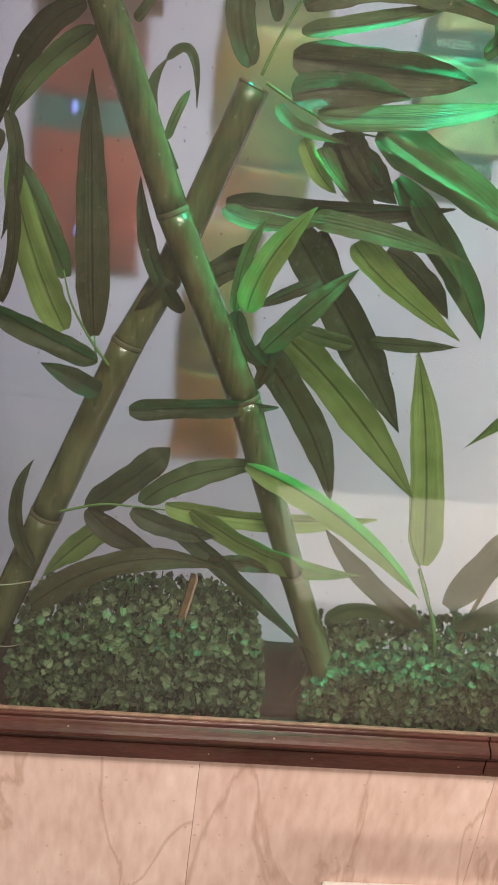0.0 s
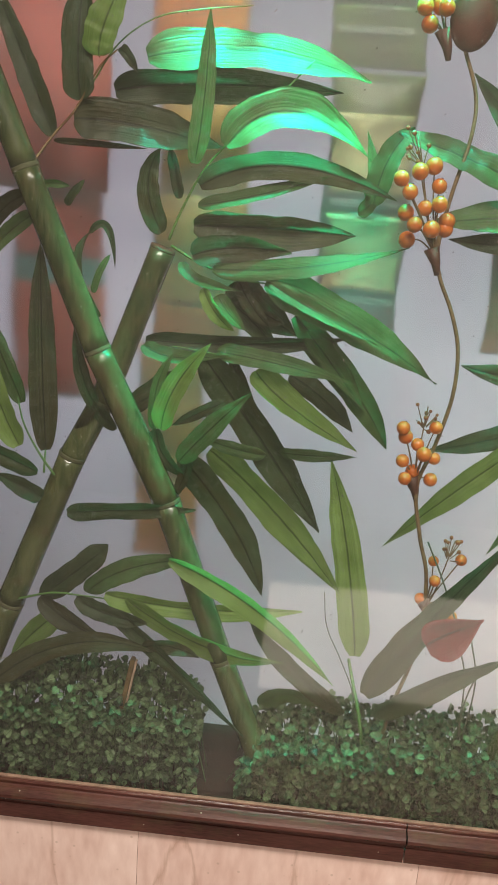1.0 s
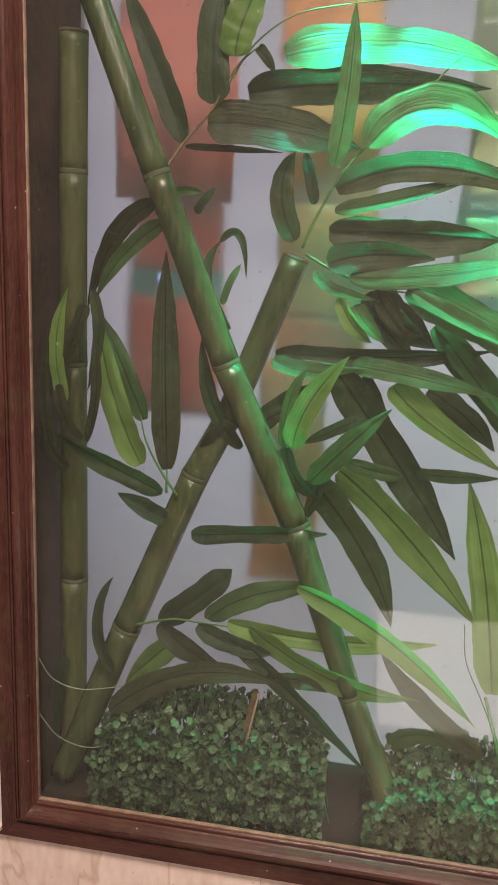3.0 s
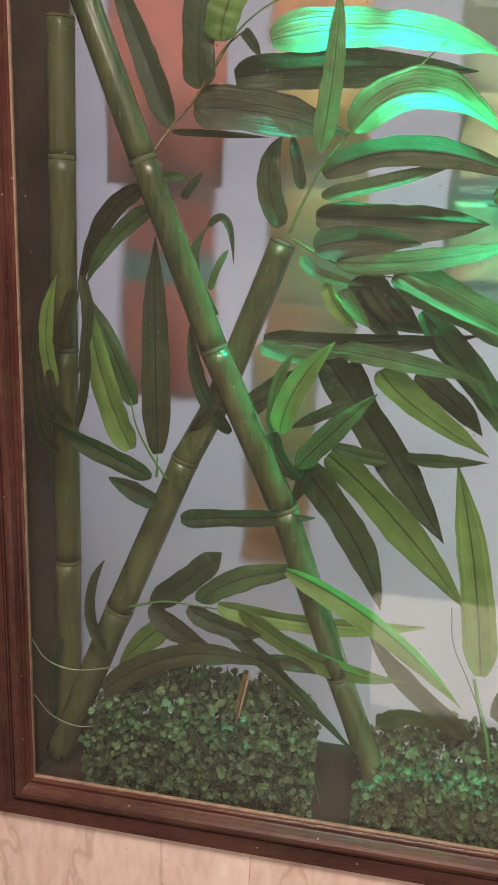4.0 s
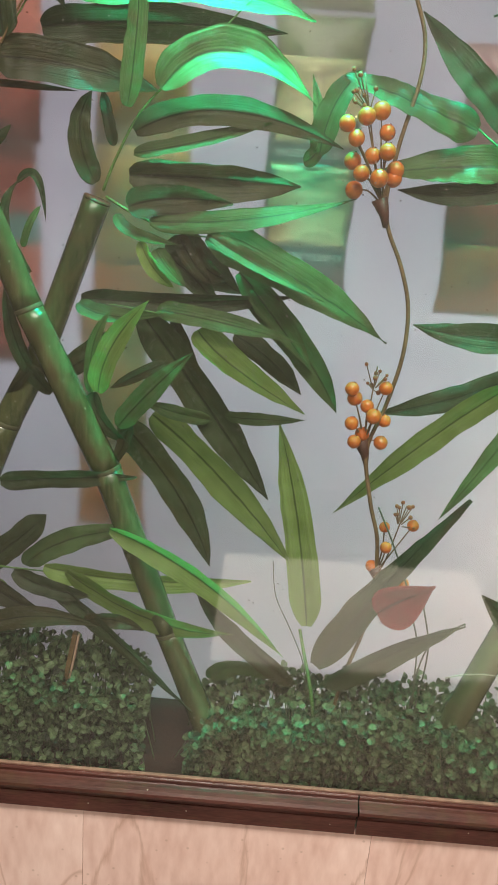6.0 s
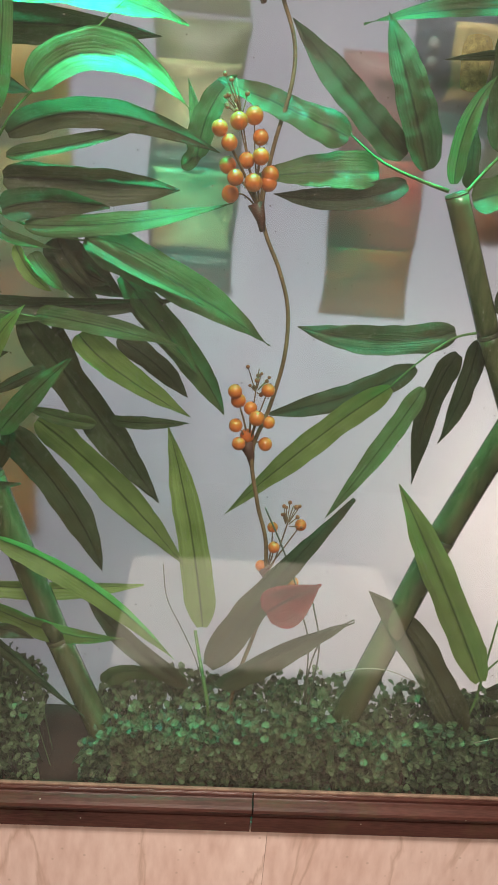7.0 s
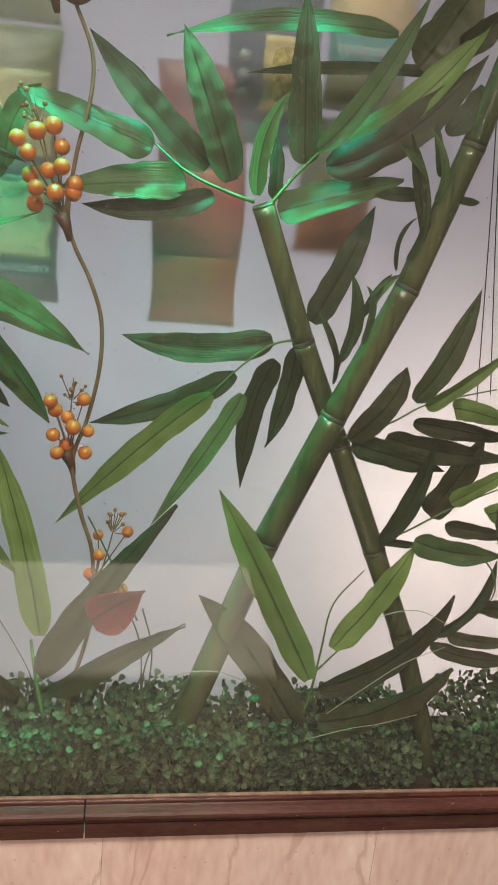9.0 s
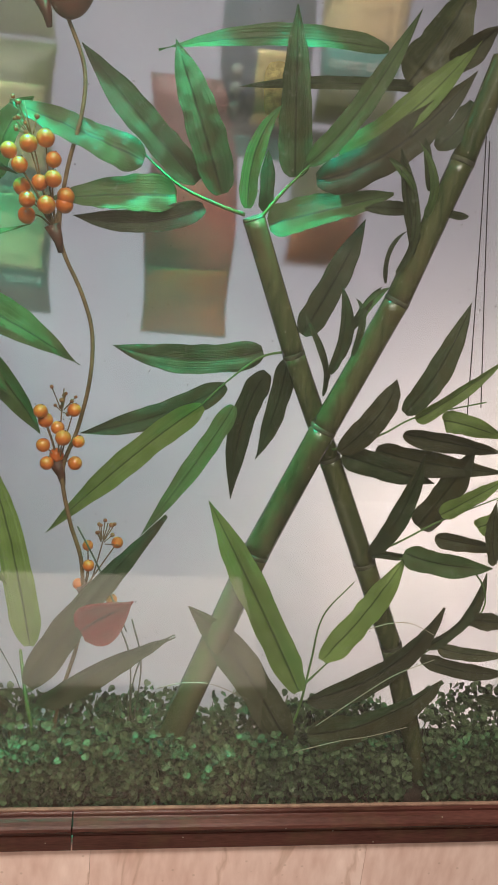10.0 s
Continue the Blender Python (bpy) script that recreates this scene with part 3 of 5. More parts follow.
# pale box standing before the case, mirrored in the pane
carton = thing("display_box", "plain pale box standing before the glass case", "box")
part("body", block(0.345, 0.74, -0.50, -0.20, -0.90, -0.008, 0.004), box_white, carton, smooth=False)
part("lid", block(0.342, 0.743, -0.503, -0.197, -0.0075, 0.009, 0.003), box_white, carton, smooth=False)

# ---------------------------------------------------------------- snack packets behind the frosted sheet
RED = material("packet_red", (0.40, 0.055, 0.036), 0.65, spread=0.3, scale=22, second=(0.46, 0.090, 0.05), spec=0.15)
RUST = material("packet_rust", (0.58, 0.105, 0.022), 0.5, spread=0.3, scale=30, second=(0.62, 0.16, 0.04), spec=0.2)
MUSTARD = material("packet_mustard", (0.50, 0.27, 0.05), 0.35, spread=0.25, scale=14, second=(0.58, 0.36, 0.09))
ORANGE = material("packet_orange", (0.66, 0.16, 0.025), 0.35, spread=0.25, scale=14, second=(0.72, 0.25, 0.045))
BROWN = material("packet_brown", (0.42, 0.125, 0.04), 0.4, spread=0.3, scale=18, second=(0.52, 0.19, 0.06))
YELLOW = material("packet_yellow", (0.34, 0.30, 0.08), 0.4, spread=0.5, scale=110, second=(0.50, 0.45, 0.20))
OLIVE = material("packet_olive", (0.085, 0.10, 0.025), 0.35, spread=0.3, scale=25, second=(0.14, 0.15, 0.04))
MAROON = material("packet_maroon", (0.20, 0.05, 0.05), 0.35, spread=0.2, scale=14)
NAVY = material("packet_navy", (0.035, 0.05, 0.09), 0.35, spread=0.2, scale=14)
TEAL = material("packet_teal", (0.02, 0.22, 0.19), 0.35, spread=0.2, scale=14)
DARK = material("packet_dark", (0.05, 0.06, 0.04), 0.4, spread=0.2, scale=14)
BADGE = material("badge_print", (0.27, 0.27, 0.27), 0.5, spread=0.05, scale=14)
CREAM = material("packet_print", (0.50, 0.48, 0.42), 0.5, spread=0.05, scale=14)
SNACK = material("packet_snack", (0.42, 0.26, 0.10), 0.6, spread=0.5, scale=160, bump=0.5, second=(0.55, 0.40, 0.18))


def pouch_mesh(w, h, depth, z0=0.0, z1=1.0, inset=0.0, proud=0.0):
    """The front and back of a filled pouch between two heights (shares of h), bulging in the middle, flat at its seals."""
    bm = bmesh.new()
    cols, rows = 13, 13
    sides = []
    for s in (-1, 1):
        grid = []
        for i in range(rows):
            v = z0 + (z1 - z0) * i / (rows - 1)
            row = []
            for j in range(cols):
                u = (j / (cols - 1) * 2 - 1) * (1 - inset)
                k = max(0.0, (1 - abs(u) ** 2.6)) * max(0.0, 1 - abs(2 * v - 1) ** 4)
                wrinkle = 0.04 * math.sin(23 * u + 9 * v) * abs(2 * v - 1) ** 2
                row.append(bm.verts.new((u * w / 2 * (1 - 0.07 * (1 - abs(2 * v - 1) ** 4) + 0.05 * math.sin(9 * v + 40 * w)), s * (depth / 2 * (k + wrinkle * k) + 0.0008 + proud), v * h)))
            grid.append(row)
        sides.append(grid)
    for s, grid in enumerate(sides):
        for i in range(rows - 1):
            for j in range(cols - 1):
                q = [grid[i][j], grid[i][j + 1], grid[i + 1][j + 1], grid[i + 1][j]]
                bm.faces.new(q if s == 0 else q[::-1])
    a, b = sides
    rim = [(0, j) for j in range(cols)] + [(i, cols - 1) for i in range(1, rows)] + [(rows - 1, j) for j in range(cols - 2, -1, -1)] + [(i, 0) for i in range(rows - 2, 0, -1)]
    for (i, j), (k, l) in zip(rim, rim[1:] + rim[:1]):
        bm.faces.new((a[k][l], a[i][j], b[i][j], b[k][l]))
    bmesh.ops.recalc_face_normals(bm, faces=bm.faces[:])
    return bm


def packet(label, x0, x1, z0, z1, bands, depth=0.035, y=None):
    """A hanging snack pouch; bands are (name, share from, share to, material) up its height."""
    y = 0.1672 + depth / 2 if y is None else y
    root = thing("snack_packet", label, "snack packet", "snack packets behind the sheet", place=((x0 + x1) / 2, y, z0))
    for name, a, b, mat in bands:
        part(name, pouch_mesh(x1 - x0, z1 - z0, depth, a, b), mat, root)
    return root


def writing(parent, text, x, y, z, size, mat, flip=True, wide=None):
    cu = bpy.data.curves.new("lettering", "FONT")
    cu.body, cu.size, cu.extrude, cu.align_x, cu.align_y = text, size, 0.0003, "CENTER", "CENTER"
    temp = bpy.data.objects.new("lettering", cu)
    me = bpy.data.meshes.new_from_object(temp)
    bpy.data.objects.remove(temp)
    me.materials.clear()
    me.materials.append(mat)
    ob = new("lettering", me)
    sx = (wide / max(1e-6, ob.dimensions.x)) if wide else 1
    # turned upside down, as the pouches hang head down with their print facing away
    me.transform(Matrix.Rotation(radians(180 if flip else 0), 4, "Y") @ Matrix.Rotation(radians(90), 4, "X") @ Matrix.Diagonal((sx, 1, 1, 1)))
    ob.parent = parent
    ob.location = Vector((x, y, z)) - parent.location
    return ob


p = packet("salmon red snack pouch hanging behind the frosted sheet", 0.018, 0.132, 0.365, 0.66, [("lower_body", 0, 0.45, RED), ("teal_band", 0.45, 0.55, TEAL), ("upper_body", 0.55, 1, RED)], y=0.214)
p = packet("salmon red snack pouch hanging behind the frosted sheet", 0.012, 0.142, 0.600, 0.95, [("body", 0, 1, RED)], depth=0.03, y=0.184)
p = packet("mustard snack pouch with an orange foot behind the frosted sheet", 0.186, 0.292, 0.445, 0.735, [("foot", 0, 0.14, ORANGE), ("body", 0.14, 0.55, MUSTARD), ("head", 0.55, 1, MUSTARD)], y=0.200)
p = packet("orange snack pouch hanging behind the frosted sheet", 0.175, 0.282, 0.74, 1.0, [("body", 0, 1, ORANGE)], y=0.200)
p = packet("tan and orange snack pouch low behind the frosted sheet", 0.172, 0.255, 0.175, 0.440, [("foot", 0, 0.4, ORANGE), ("upper_body", 0.4, 1, BROWN)], depth=0.03, y=0.205)
p = packet("olive snack pouch with a yellow picture and printed lettering", 0.366, 0.462, 0.475, 0.735, [("foot", 0, 0.10, MAROON), ("dark_band", 0.10, 0.20, DARK), ("body", 0.20, 0.48, OLIVE), ("middle_band", 0.48, 0.56, DARK), ("head", 0.56, 1, OLIVE)])
for z in (0.044, 0.142):
    part("picture", pouch_mesh(0.084, 0.078, 0.004), YELLOW, p, "yellow picture of snack mix").location = (0, -0.0168, z)
writing(p, "KHATTA MEETHA", 0.414, 0.1660, 0.511, 0.010, CREAM, wide=0.075)
writing(p, "KHATTA MEETHA", 0.414, 0.1660, 0.609, 0.010, CREAM, wide=0.075)
p = packet("olive green snack pouch with printed lettering behind the sheet", 0.358, 0.462, 0.738, 0.99, [("dark_band", 0, 0.22, OLIVE), ("head", 0.22, 1, OLIVE)])
writing(p, "KHATTA MEETHA", 0.405, 0.1700, 0.772, 0.010, CREAM, wide=0.072)
p = packet("red snack pouch with an orange foot behind the frosted sheet", 0.552, 0.650, 0.462, 0.72, [("foot", 0, 0.28, RUST), ("body", 0.28, 0.62, RED), ("head", 0.62, 1, MAROON)])
p = packet("navy snack pouch with a snack picture and teal foot", 0.618, 0.712, 0.650, 0.90, [("foot", 0, 0.08, TEAL), ("body", 0.08, 1, NAVY)])
part("picture", pouch_mesh(0.05, 0.07, 0.004), SNACK, p, "picture of brown snack pieces").location = (0.012, -0.0185, 0.03)
for k in range(3):
    ringbm = bmesh.new()
    bmesh.ops.create_cone(ringbm, cap_ends=True, segments=20, radius1=0.006, radius2=0.006, depth=0.001, matrix=Matrix.Translation((-0.030, -0.0175, 0.045 + 0.017 * k)) @ Matrix.Rotation(radians(90), 4, "X"))
    part("badge", ringbm, BADGE, p, "pale round badge")
p = packet("brown snack pouch with a green band of lettering", 0.716, 0.806, 0.690, 0.94, [("foot", 0, 0.14, OLIVE), ("green_band", 0.14, 0.28, TEAL), ("body", 0.28, 1, SNACK)])
writing(p, "Soya Sticks", 0.757, 0.1660, 0.744, 0.016, CREAM, wide=0.066)
p = packet("brown snack pouch hanging low behind the frosted sheet", 0.705, 0.79, 0.545, 0.685, [("foot", 0, 0.45, BROWN), ("body", 0.45, 1, OLIVE)], y=0.205)

# two tiny glowing blobs added in place of blue glints reflected on the sheet
blue_glow = bpy.data.materials.new("blue_glow")
blue_glow.use_nodes = True
blue_glow.node_tree.nodes["Principled BSDF"].inputs["Emission Color"].default_value = (0.12, 0.22, 1.0, 1)
blue_glow.node_tree.nodes["Principled BSDF"].inputs["Emission Strength"].default_value = 1.3
for place in ((0.0665, 0.180, 0.520), (0.0720, 0.180, 0.412)):
    lamp = thing("blue_glint", "tiny added glowing blob standing in for a blue glint on the sheet", "indicator lamp", "indicator lamps", place=place)
    bm = bmesh.new()
    bmesh.ops.create_uvsphere(bm, u_segments=12, v_segments=8, radius=1, matrix=Matrix.Diagonal((0.0028, 0.0025, 0.0060, 1)))
    part("glint_blob", bm, blue_glow, lamp)

# ---------------------------------------------------------------- bamboo canes
cane_a = cane("bamboo_plant", "upright sawn-off green plastic bamboo cane by the side board", [(0.011, 0.075, 0.735), (0.010, 0.075, 0.618), (0.009, 0.075, 0.440), (0.009, 0.075, 0.213), (0.008, 0.070, -0.017)], (0.0128, 0.0126, 0.0130, 0.0134, 0.0135), cane_olive, cut=True)
cane_b = cane("bamboo_plant", "leaning green plastic bamboo cane crossing another, with fabric leaves", [(0.033, 0.045, 0.772), (0.096, 0.050, 0.617), (0.164, 0.055, 0.454), (0.238, 0.055, 0.304), (0.305, 0.053, 0.132), (0.360, 0.050, 0.000)], (0.0120, 0.0125, 0.0130, 0.0140, 0.0125, 0.0140), cane_green)
cane_c = cane("bamboo_plant", "slanting green plastic bamboo cane with a bushy leafy top", [(0.219, 0.085, 0.553), (0.162, 0.085, 0.395), (0.133, 0.080, 0.336), (0.068, 0.070, 0.166), (-0.000, 0.060, -0.018)], (0.0125, 0.0130, 0.0140, 0.0148, 0.0150), cane_green, cut=True)
cane_d = cane("bamboo_plant", "tall slanting glossy green plastic bamboo cane", [(0.856, 0.050, 0.747), (0.833, 0.050, 0.660), (0.793, 0.055, 0.531), (0.739, 0.060, 0.400), (0.684, 0.060, 0.263), (0.595, 0.060, -0.008)], (0.0105, 0.0110, 0.0120, 0.0130, 0.0142, 0.0150), cane_green, scar=ring_dark, scar_label="dark scarred joint ring")
cane_e = cane("bamboo_plant", "thin dark green bamboo cane with leaves fanning from its cut top", [(0.653, 0.080, 0.594), (0.705, 0.080, 0.469), (0.754, 0.080, 0.364), (0.806, 0.075, 0.249), (0.851, 0.075, 0.149), (0.918, 0.070, -0.042)], (0.0105, 0.0108, 0.0112, 0.0118, 0.0120, 0.0125), cane_green, cut=True, scar=ring_dark, scar_label="dark scarred joint ring")
low_spray = thing("leaf_spray", "two broad olive fabric leaves rising from the hedge", "leaf spray", "leaf sprays")
pale_spray = thing("leaf_spray", "pale green fabric leaves on a thin stem in the hedge", "leaf spray", "leaf sprays")
pale_spray_b = thing("leaf_spray", "light and olive fabric leaves fanning low from the hedge", "leaf spray", "leaf sprays")
side_spray = thing("leaf_spray", "dense spray of dark and light narrow fabric leaves", "leaf spray", "leaf sprays")

twig(cane_c, [(0.120, 0.060, 0.320), (0.101, 0.065, 0.343), (0.085, 0.070, 0.369), (0.077, 0.075, 0.395)])
twig(cane_c, [(0.109, 0.060, 0.322), (0.104, 0.080, 0.340)])
twig(cane_b, [(0.099, 0.055, 0.619), (0.115, 0.070, 0.647), (0.137, 0.070, 0.672), (0.158, 0.068, 0.707), (0.174, 0.070, 0.723)], mat=twig_brown)
twig(cane_b, [(0.151, 0.070, 0.693), (0.172, 0.080, 0.729), (0.203, 0.090, 0.754), (0.241, 0.100, 0.765), (0.289, 0.110, 0.773)], 0.0008, 0.0005)
twig(cane_c, [(0.224, 0.085, 0.561), (0.235, 0.085, 0.589), (0.254, 0.085, 0.626), (0.276, 0.090, 0.653), (0.313, 0.090, 0.689), (0.349, 0.100, 0.729)])
twig(cane_c, [(0.228, 0.080, 0.556), (0.255, 0.075, 0.543), (0.292, 0.080, 0.530), (0.323, 0.085, 0.527)])
twig(cane_c, [(0.214, 0.080, 0.457), (0.238, 0.080, 0.459), (0.287, 0.080, 0.454)])
twig(cane_c, [(0.080, 0.060, 0.175), (0.119, 0.055, 0.189), (0.150, 0.050, 0.192), (0.184, 0.050, 0.191)])
twig(cane_e, [(0.644, 0.075, 0.596), (0.617, 0.075, 0.603), (0.581, 0.085, 0.617), (0.545, 0.100, 0.644)], 0.002)
twig(cane_e, [(0.660, 0.075, 0.596), (0.678, 0.075, 0.620), (0.703, 0.070, 0.649), (0.716, 0.080, 0.664)], 0.0018)
twig(cane_e, [(0.703, 0.080, 0.472), (0.674, 0.085, 0.463), (0.643, 0.088, 0.436), (0.617, 0.090, 0.407)])
twig(side_spray, [(0.753, 0.070, 0.376), (0.777, 0.065, 0.385), (0.803, 0.060, 0.400), (0.835, 0.060, 0.419), (0.898, 0.050, 0.440)])
twig(side_spray, [(0.808, 0.070, 0.262), (0.833, 0.060, 0.280), (0.876, 0.055, 0.310), (0.930, 0.050, 0.339)])
twig(side_spray, [(0.820, 0.070, 0.263), (0.847, 0.055, 0.263), (0.917, 0.055, 0.255), (0.943, 0.060, 0.202), (0.883, 0.065, 0.141)])
twig(pale_spray, [(0.444, 0.100, 0.120), (0.450, 0.080, 0.101), (0.457, 0.060, 0.080), (0.465, 0.055, 0.041)], 0.0018, 0.0022)
twig(pale_spray, [(0.407, 0.060, 0.219), (0.413, 0.060, 0.180), (0.430, 0.060, 0.145), (0.446, 0.060, 0.110), (0.454, 0.060, 0.079)], 0.0005, 0.0006, wire_green)
twig(pale_spray_b, [(0.790, 0.050, 0.238), (0.763, 0.055, 0.194), (0.758, 0.060, 0.136), (0.749, 0.050, 0.085), (0.737, 0.050, 0.033)], 0.0006, 0.0018)
twig(pale_spray_b, [(0.750, 0.055, 0.107), (0.778, 0.060, 0.136)])
strands = thing("loose_strand", "thin pale plastic strands lying over the low leaves", "strand")
for w in ([(0.808, 0.040, 0.188), (0.832, 0.040, 0.196), (0.857, 0.040, 0.196), (0.890, 0.045, 0.178)], [(0.763, 0.025, 0.079), (0.809, 0.028, 0.115), (0.844, 0.030, 0.140), (0.887, 0.035, 0.156)], [(0.742, 0.022, 0.048), (0.790, 0.022, 0.062), (0.822, 0.025, 0.065), (0.866, 0.028, 0.075)], [(0.592, 0.040, 0.114), (0.620, 0.040, 0.121), (0.650, 0.040, 0.119), (0.689, 0.040, 0.101)]):
    twig(strands, w, 0.0005, 0.0004, wire_pale, "strand")

leaf(cane_a, (0.012, 0.046, 0.408), (0.006, 0.039, 0.461), (0.018, 0.040, 0.516), 0.0131, leaf_light)
leaf(cane_a, (0.113, 0.030, 0.333), (0.054, 0.034, 0.356), (-0.001, 0.046, 0.378), 0.0221, leaf_dark)
leaf(cane_a, (0.005, 0.046, 0.361), (-0.007, 0.042, 0.406), (-0.005, 0.046, 0.475), 0.0118, leaf_olive)
leaf(cane_a, (0.116, 0.035, 0.305), (0.094, 0.033, 0.315), (0.066, 0.040, 0.324), 0.0184, leaf_dark)
leaf(cane_a, (0.033, 0.046, 0.370), (0.044, 0.042, 0.421), (0.041, 0.046, 0.473), 0.0105, leaf_olive)
leaf(cane_a, (0.061, 0.046, 0.125), (0.046, 0.042, 0.183), (0.060, 0.046, 0.232), 0.0139, leaf_dark)
leaf(cane_a, (0.028, 0.045, 0.372), (0.011, 0.041, 0.399), (0.003, 0.046, 0.449), 0.0139, leaf_olive)
leaf(cane_a, (0.033, 0.045, 0.501), (0.023, 0.041, 0.473), (0.006, 0.045, 0.423), 0.0125, leaf_olive)
leaf(cane_a, (0.017, 0.040, 0.345), (0.002, 0.036, 0.364), (-0.005, 0.040, 0.396), 0.0140, leaf_olive)
leaf(cane_a, (0.037, 0.050, 0.514), (0.045, 0.046, 0.474), (0.032, 0.050, 0.419), 0.0114, leaf_dark)
leaf(cane_a, (0.005, 0.060, 0.128), (-0.000, 0.053, 0.091), (-0.004, 0.055, 0.020), 0.0125, leaf_dark)
leaf(cane_c, (0.080, 0.070, 0.345), (0.050, 0.071, 0.416), (0.032, 0.080, 0.490), 0.0297, leaf_light)
leaf(cane_c, (0.078, 0.085, 0.387), (0.057, 0.084, 0.437), (0.031, 0.090, 0.489), 0.0218, leaf_mid)
leaf(cane_c, (0.103, 0.085, 0.338), (0.096, 0.094, 0.444), (0.090, 0.110, 0.551), 0.0272, leaf_olive)
leaf(cane_c, (0.107, 0.060, 0.182), (0.153, 0.056, 0.224), (0.178, 0.060, 0.249), 0.0256, leaf_dark)
leaf(cane_c, (0.156, 0.060, 0.191), (0.203, 0.061, 0.224), (0.275, 0.070, 0.237), 0.0255, leaf_mid)
leaf(cane_c, (0.178, 0.050, 0.197), (0.268, 0.066, 0.181), (0.387, 0.090, 0.178), 0.0216, leaf_light, fold=0.7)
leaf(cane_c, (0.202, 0.045, 0.196), (0.289, 0.043, 0.150), (0.373, 0.050, 0.137), 0.0238, leaf_light)
leaf(cane_c, (0.108, 0.050, 0.186), (0.140, 0.046, 0.162), (0.181, 0.050, 0.140), 0.0218, leaf_olive)
leaf(cane_c, (0.148, 0.045, 0.191), (0.188, 0.041, 0.177), (0.227, 0.045, 0.170), 0.0196, leaf_dark)
leaf(cane_c, (0.179, 0.050, 0.184), (0.252, 0.038, 0.129), (0.335, 0.035, 0.052), 0.0206, leaf_dark)
leaf(cane_c, (0.130, 0.075, 0.161), (0.098, 0.074, 0.134), (0.063, 0.080, 0.090), 0.0290, leaf_light)
leaf(cane_c, (0.060, 0.040, 0.084), (0.143, 0.036, 0.141), (0.234, 0.040, 0.140), 0.0229, leaf_olive)
leaf(cane_c, (0.222, 0.042, 0.143), (0.250, 0.037, 0.150), (0.283, 0.040, 0.138), 0.0169, leaf_olive)
leaf(cane_c, (0.206, 0.080, 0.464), (0.298, 0.091, 0.465), (0.406, 0.109, 0.477), 0.0199, leaf_dark, fold=0.7)
leaf(cane_c, (0.205, 0.075, 0.460), (0.237, 0.068, 0.451), (0.291, 0.070, 0.457), 0.0138, leaf_mid, 0.85)
leaf(cane_c, (0.278, 0.080, 0.458), (0.340, 0.071, 0.452), (0.417, 0.070, 0.438), 0.0164, leaf_mid, 0.85)
leaf(cane_c, (0.317, 0.080, 0.442), (0.355, 0.076, 0.409), (0.425, 0.080, 0.368), 0.0240, leaf_light, 0.85, fold=0.7)
leaf(cane_c, (0.351, 0.100, 0.437), (0.388, 0.101, 0.414), (0.421, 0.110, 0.380), 0.0227, leaf_dark)
leaf(cane_c, (0.333, 0.090, 0.352), (0.297, 0.081, 0.360), (0.267, 0.080, 0.369), 0.0149, leaf_mid)
leaf(cane_c, (0.348, 0.090, 0.357), (0.382, 0.081, 0.359), (0.426, 0.080, 0.362), 0.0139, leaf_mid)
leaf(cane_c, (0.262, 0.070, 0.520), (0.275, 0.066, 0.498), (0.294, 0.070, 0.481), 0.0141, leaf_light)
leaf(cane_c, (0.295, 0.100, 0.527), (0.313, 0.101, 0.503), (0.355, 0.110, 0.475), 0.0348, leaf_dark)
leaf(cane_c, (0.321, 0.080, 0.530), (0.405, 0.086, 0.495), (0.498, 0.100, 0.440), 0.0323, leaf_mid, 0.85)
leaf(cane_c, (0.351, 0.115, 0.495), (0.416, 0.114, 0.426), (0.459, 0.120, 0.362), 0.0296, leaf_mid, fold=0.7)
leaf(cane_c, (0.302, 0.100, 0.522), (0.314, 0.096, 0.502), (0.341, 0.100, 0.488), 0.0239, leaf_olive)
leaf(cane_c, (0.291, 0.100, 0.447), (0.310, 0.096, 0.404), (0.324, 0.100, 0.376), 0.0163, leaf_dark)
leaf(cane_c, (0.199, 0.080, 0.720), (0.299, 0.096, 0.733), (0.403, 0.120, 0.716), 0.0343, leaf_mid, 0.85)
leaf(cane_c, (0.165, 0.100, 0.693), (0.256, 0.111, 0.705), (0.379, 0.130, 0.707), 0.0315, leaf_dark, fold=0.7)
leaf(cane_c, (0.276, 0.070, 0.648), (0.333, 0.076, 0.682), (0.410, 0.090, 0.645), 0.0299, leaf_mid, 0.85)
leaf(cane_c, (0.251, 0.090, 0.613), (0.333, 0.091, 0.636), (0.438, 0.100, 0.612), 0.0251, leaf_olive, fold=0.7)
leaf(cane_c, (0.251, 0.085, 0.595), (0.310, 0.084, 0.609), (0.374, 0.090, 0.630), 0.0134, leaf_mid, 0.85)
leaf(cane_c, (0.247, 0.090, 0.576), (0.328, 0.096, 0.579), (0.403, 0.110, 0.577), 0.0314, leaf_olive, fold=0.7)
leaf(cane_c, (0.249, 0.075, 0.549), (0.290, 0.074, 0.559), (0.343, 0.080, 0.558), 0.0265, leaf_olive, fold=0.7)
leaf(cane_c, (0.270, 0.070, 0.538), (0.361, 0.071, 0.547), (0.453, 0.080, 0.571), 0.0172, leaf_mid, 0.85)
leaf(cane_c, (0.249, 0.060, 0.631), (0.256, 0.056, 0.690), (0.257, 0.060, 0.758), 0.0192, leaf_mid)
leaf(cane_c, (0.216, 0.090, 0.567), (0.202, 0.086, 0.609), (0.212, 0.090, 0.644), 0.0220, leaf_dark)
leaf(cane_c, (0.232, 0.090, 0.600), (0.226, 0.091, 0.625), (0.219, 0.100, 0.647), 0.0105, leaf_dark)
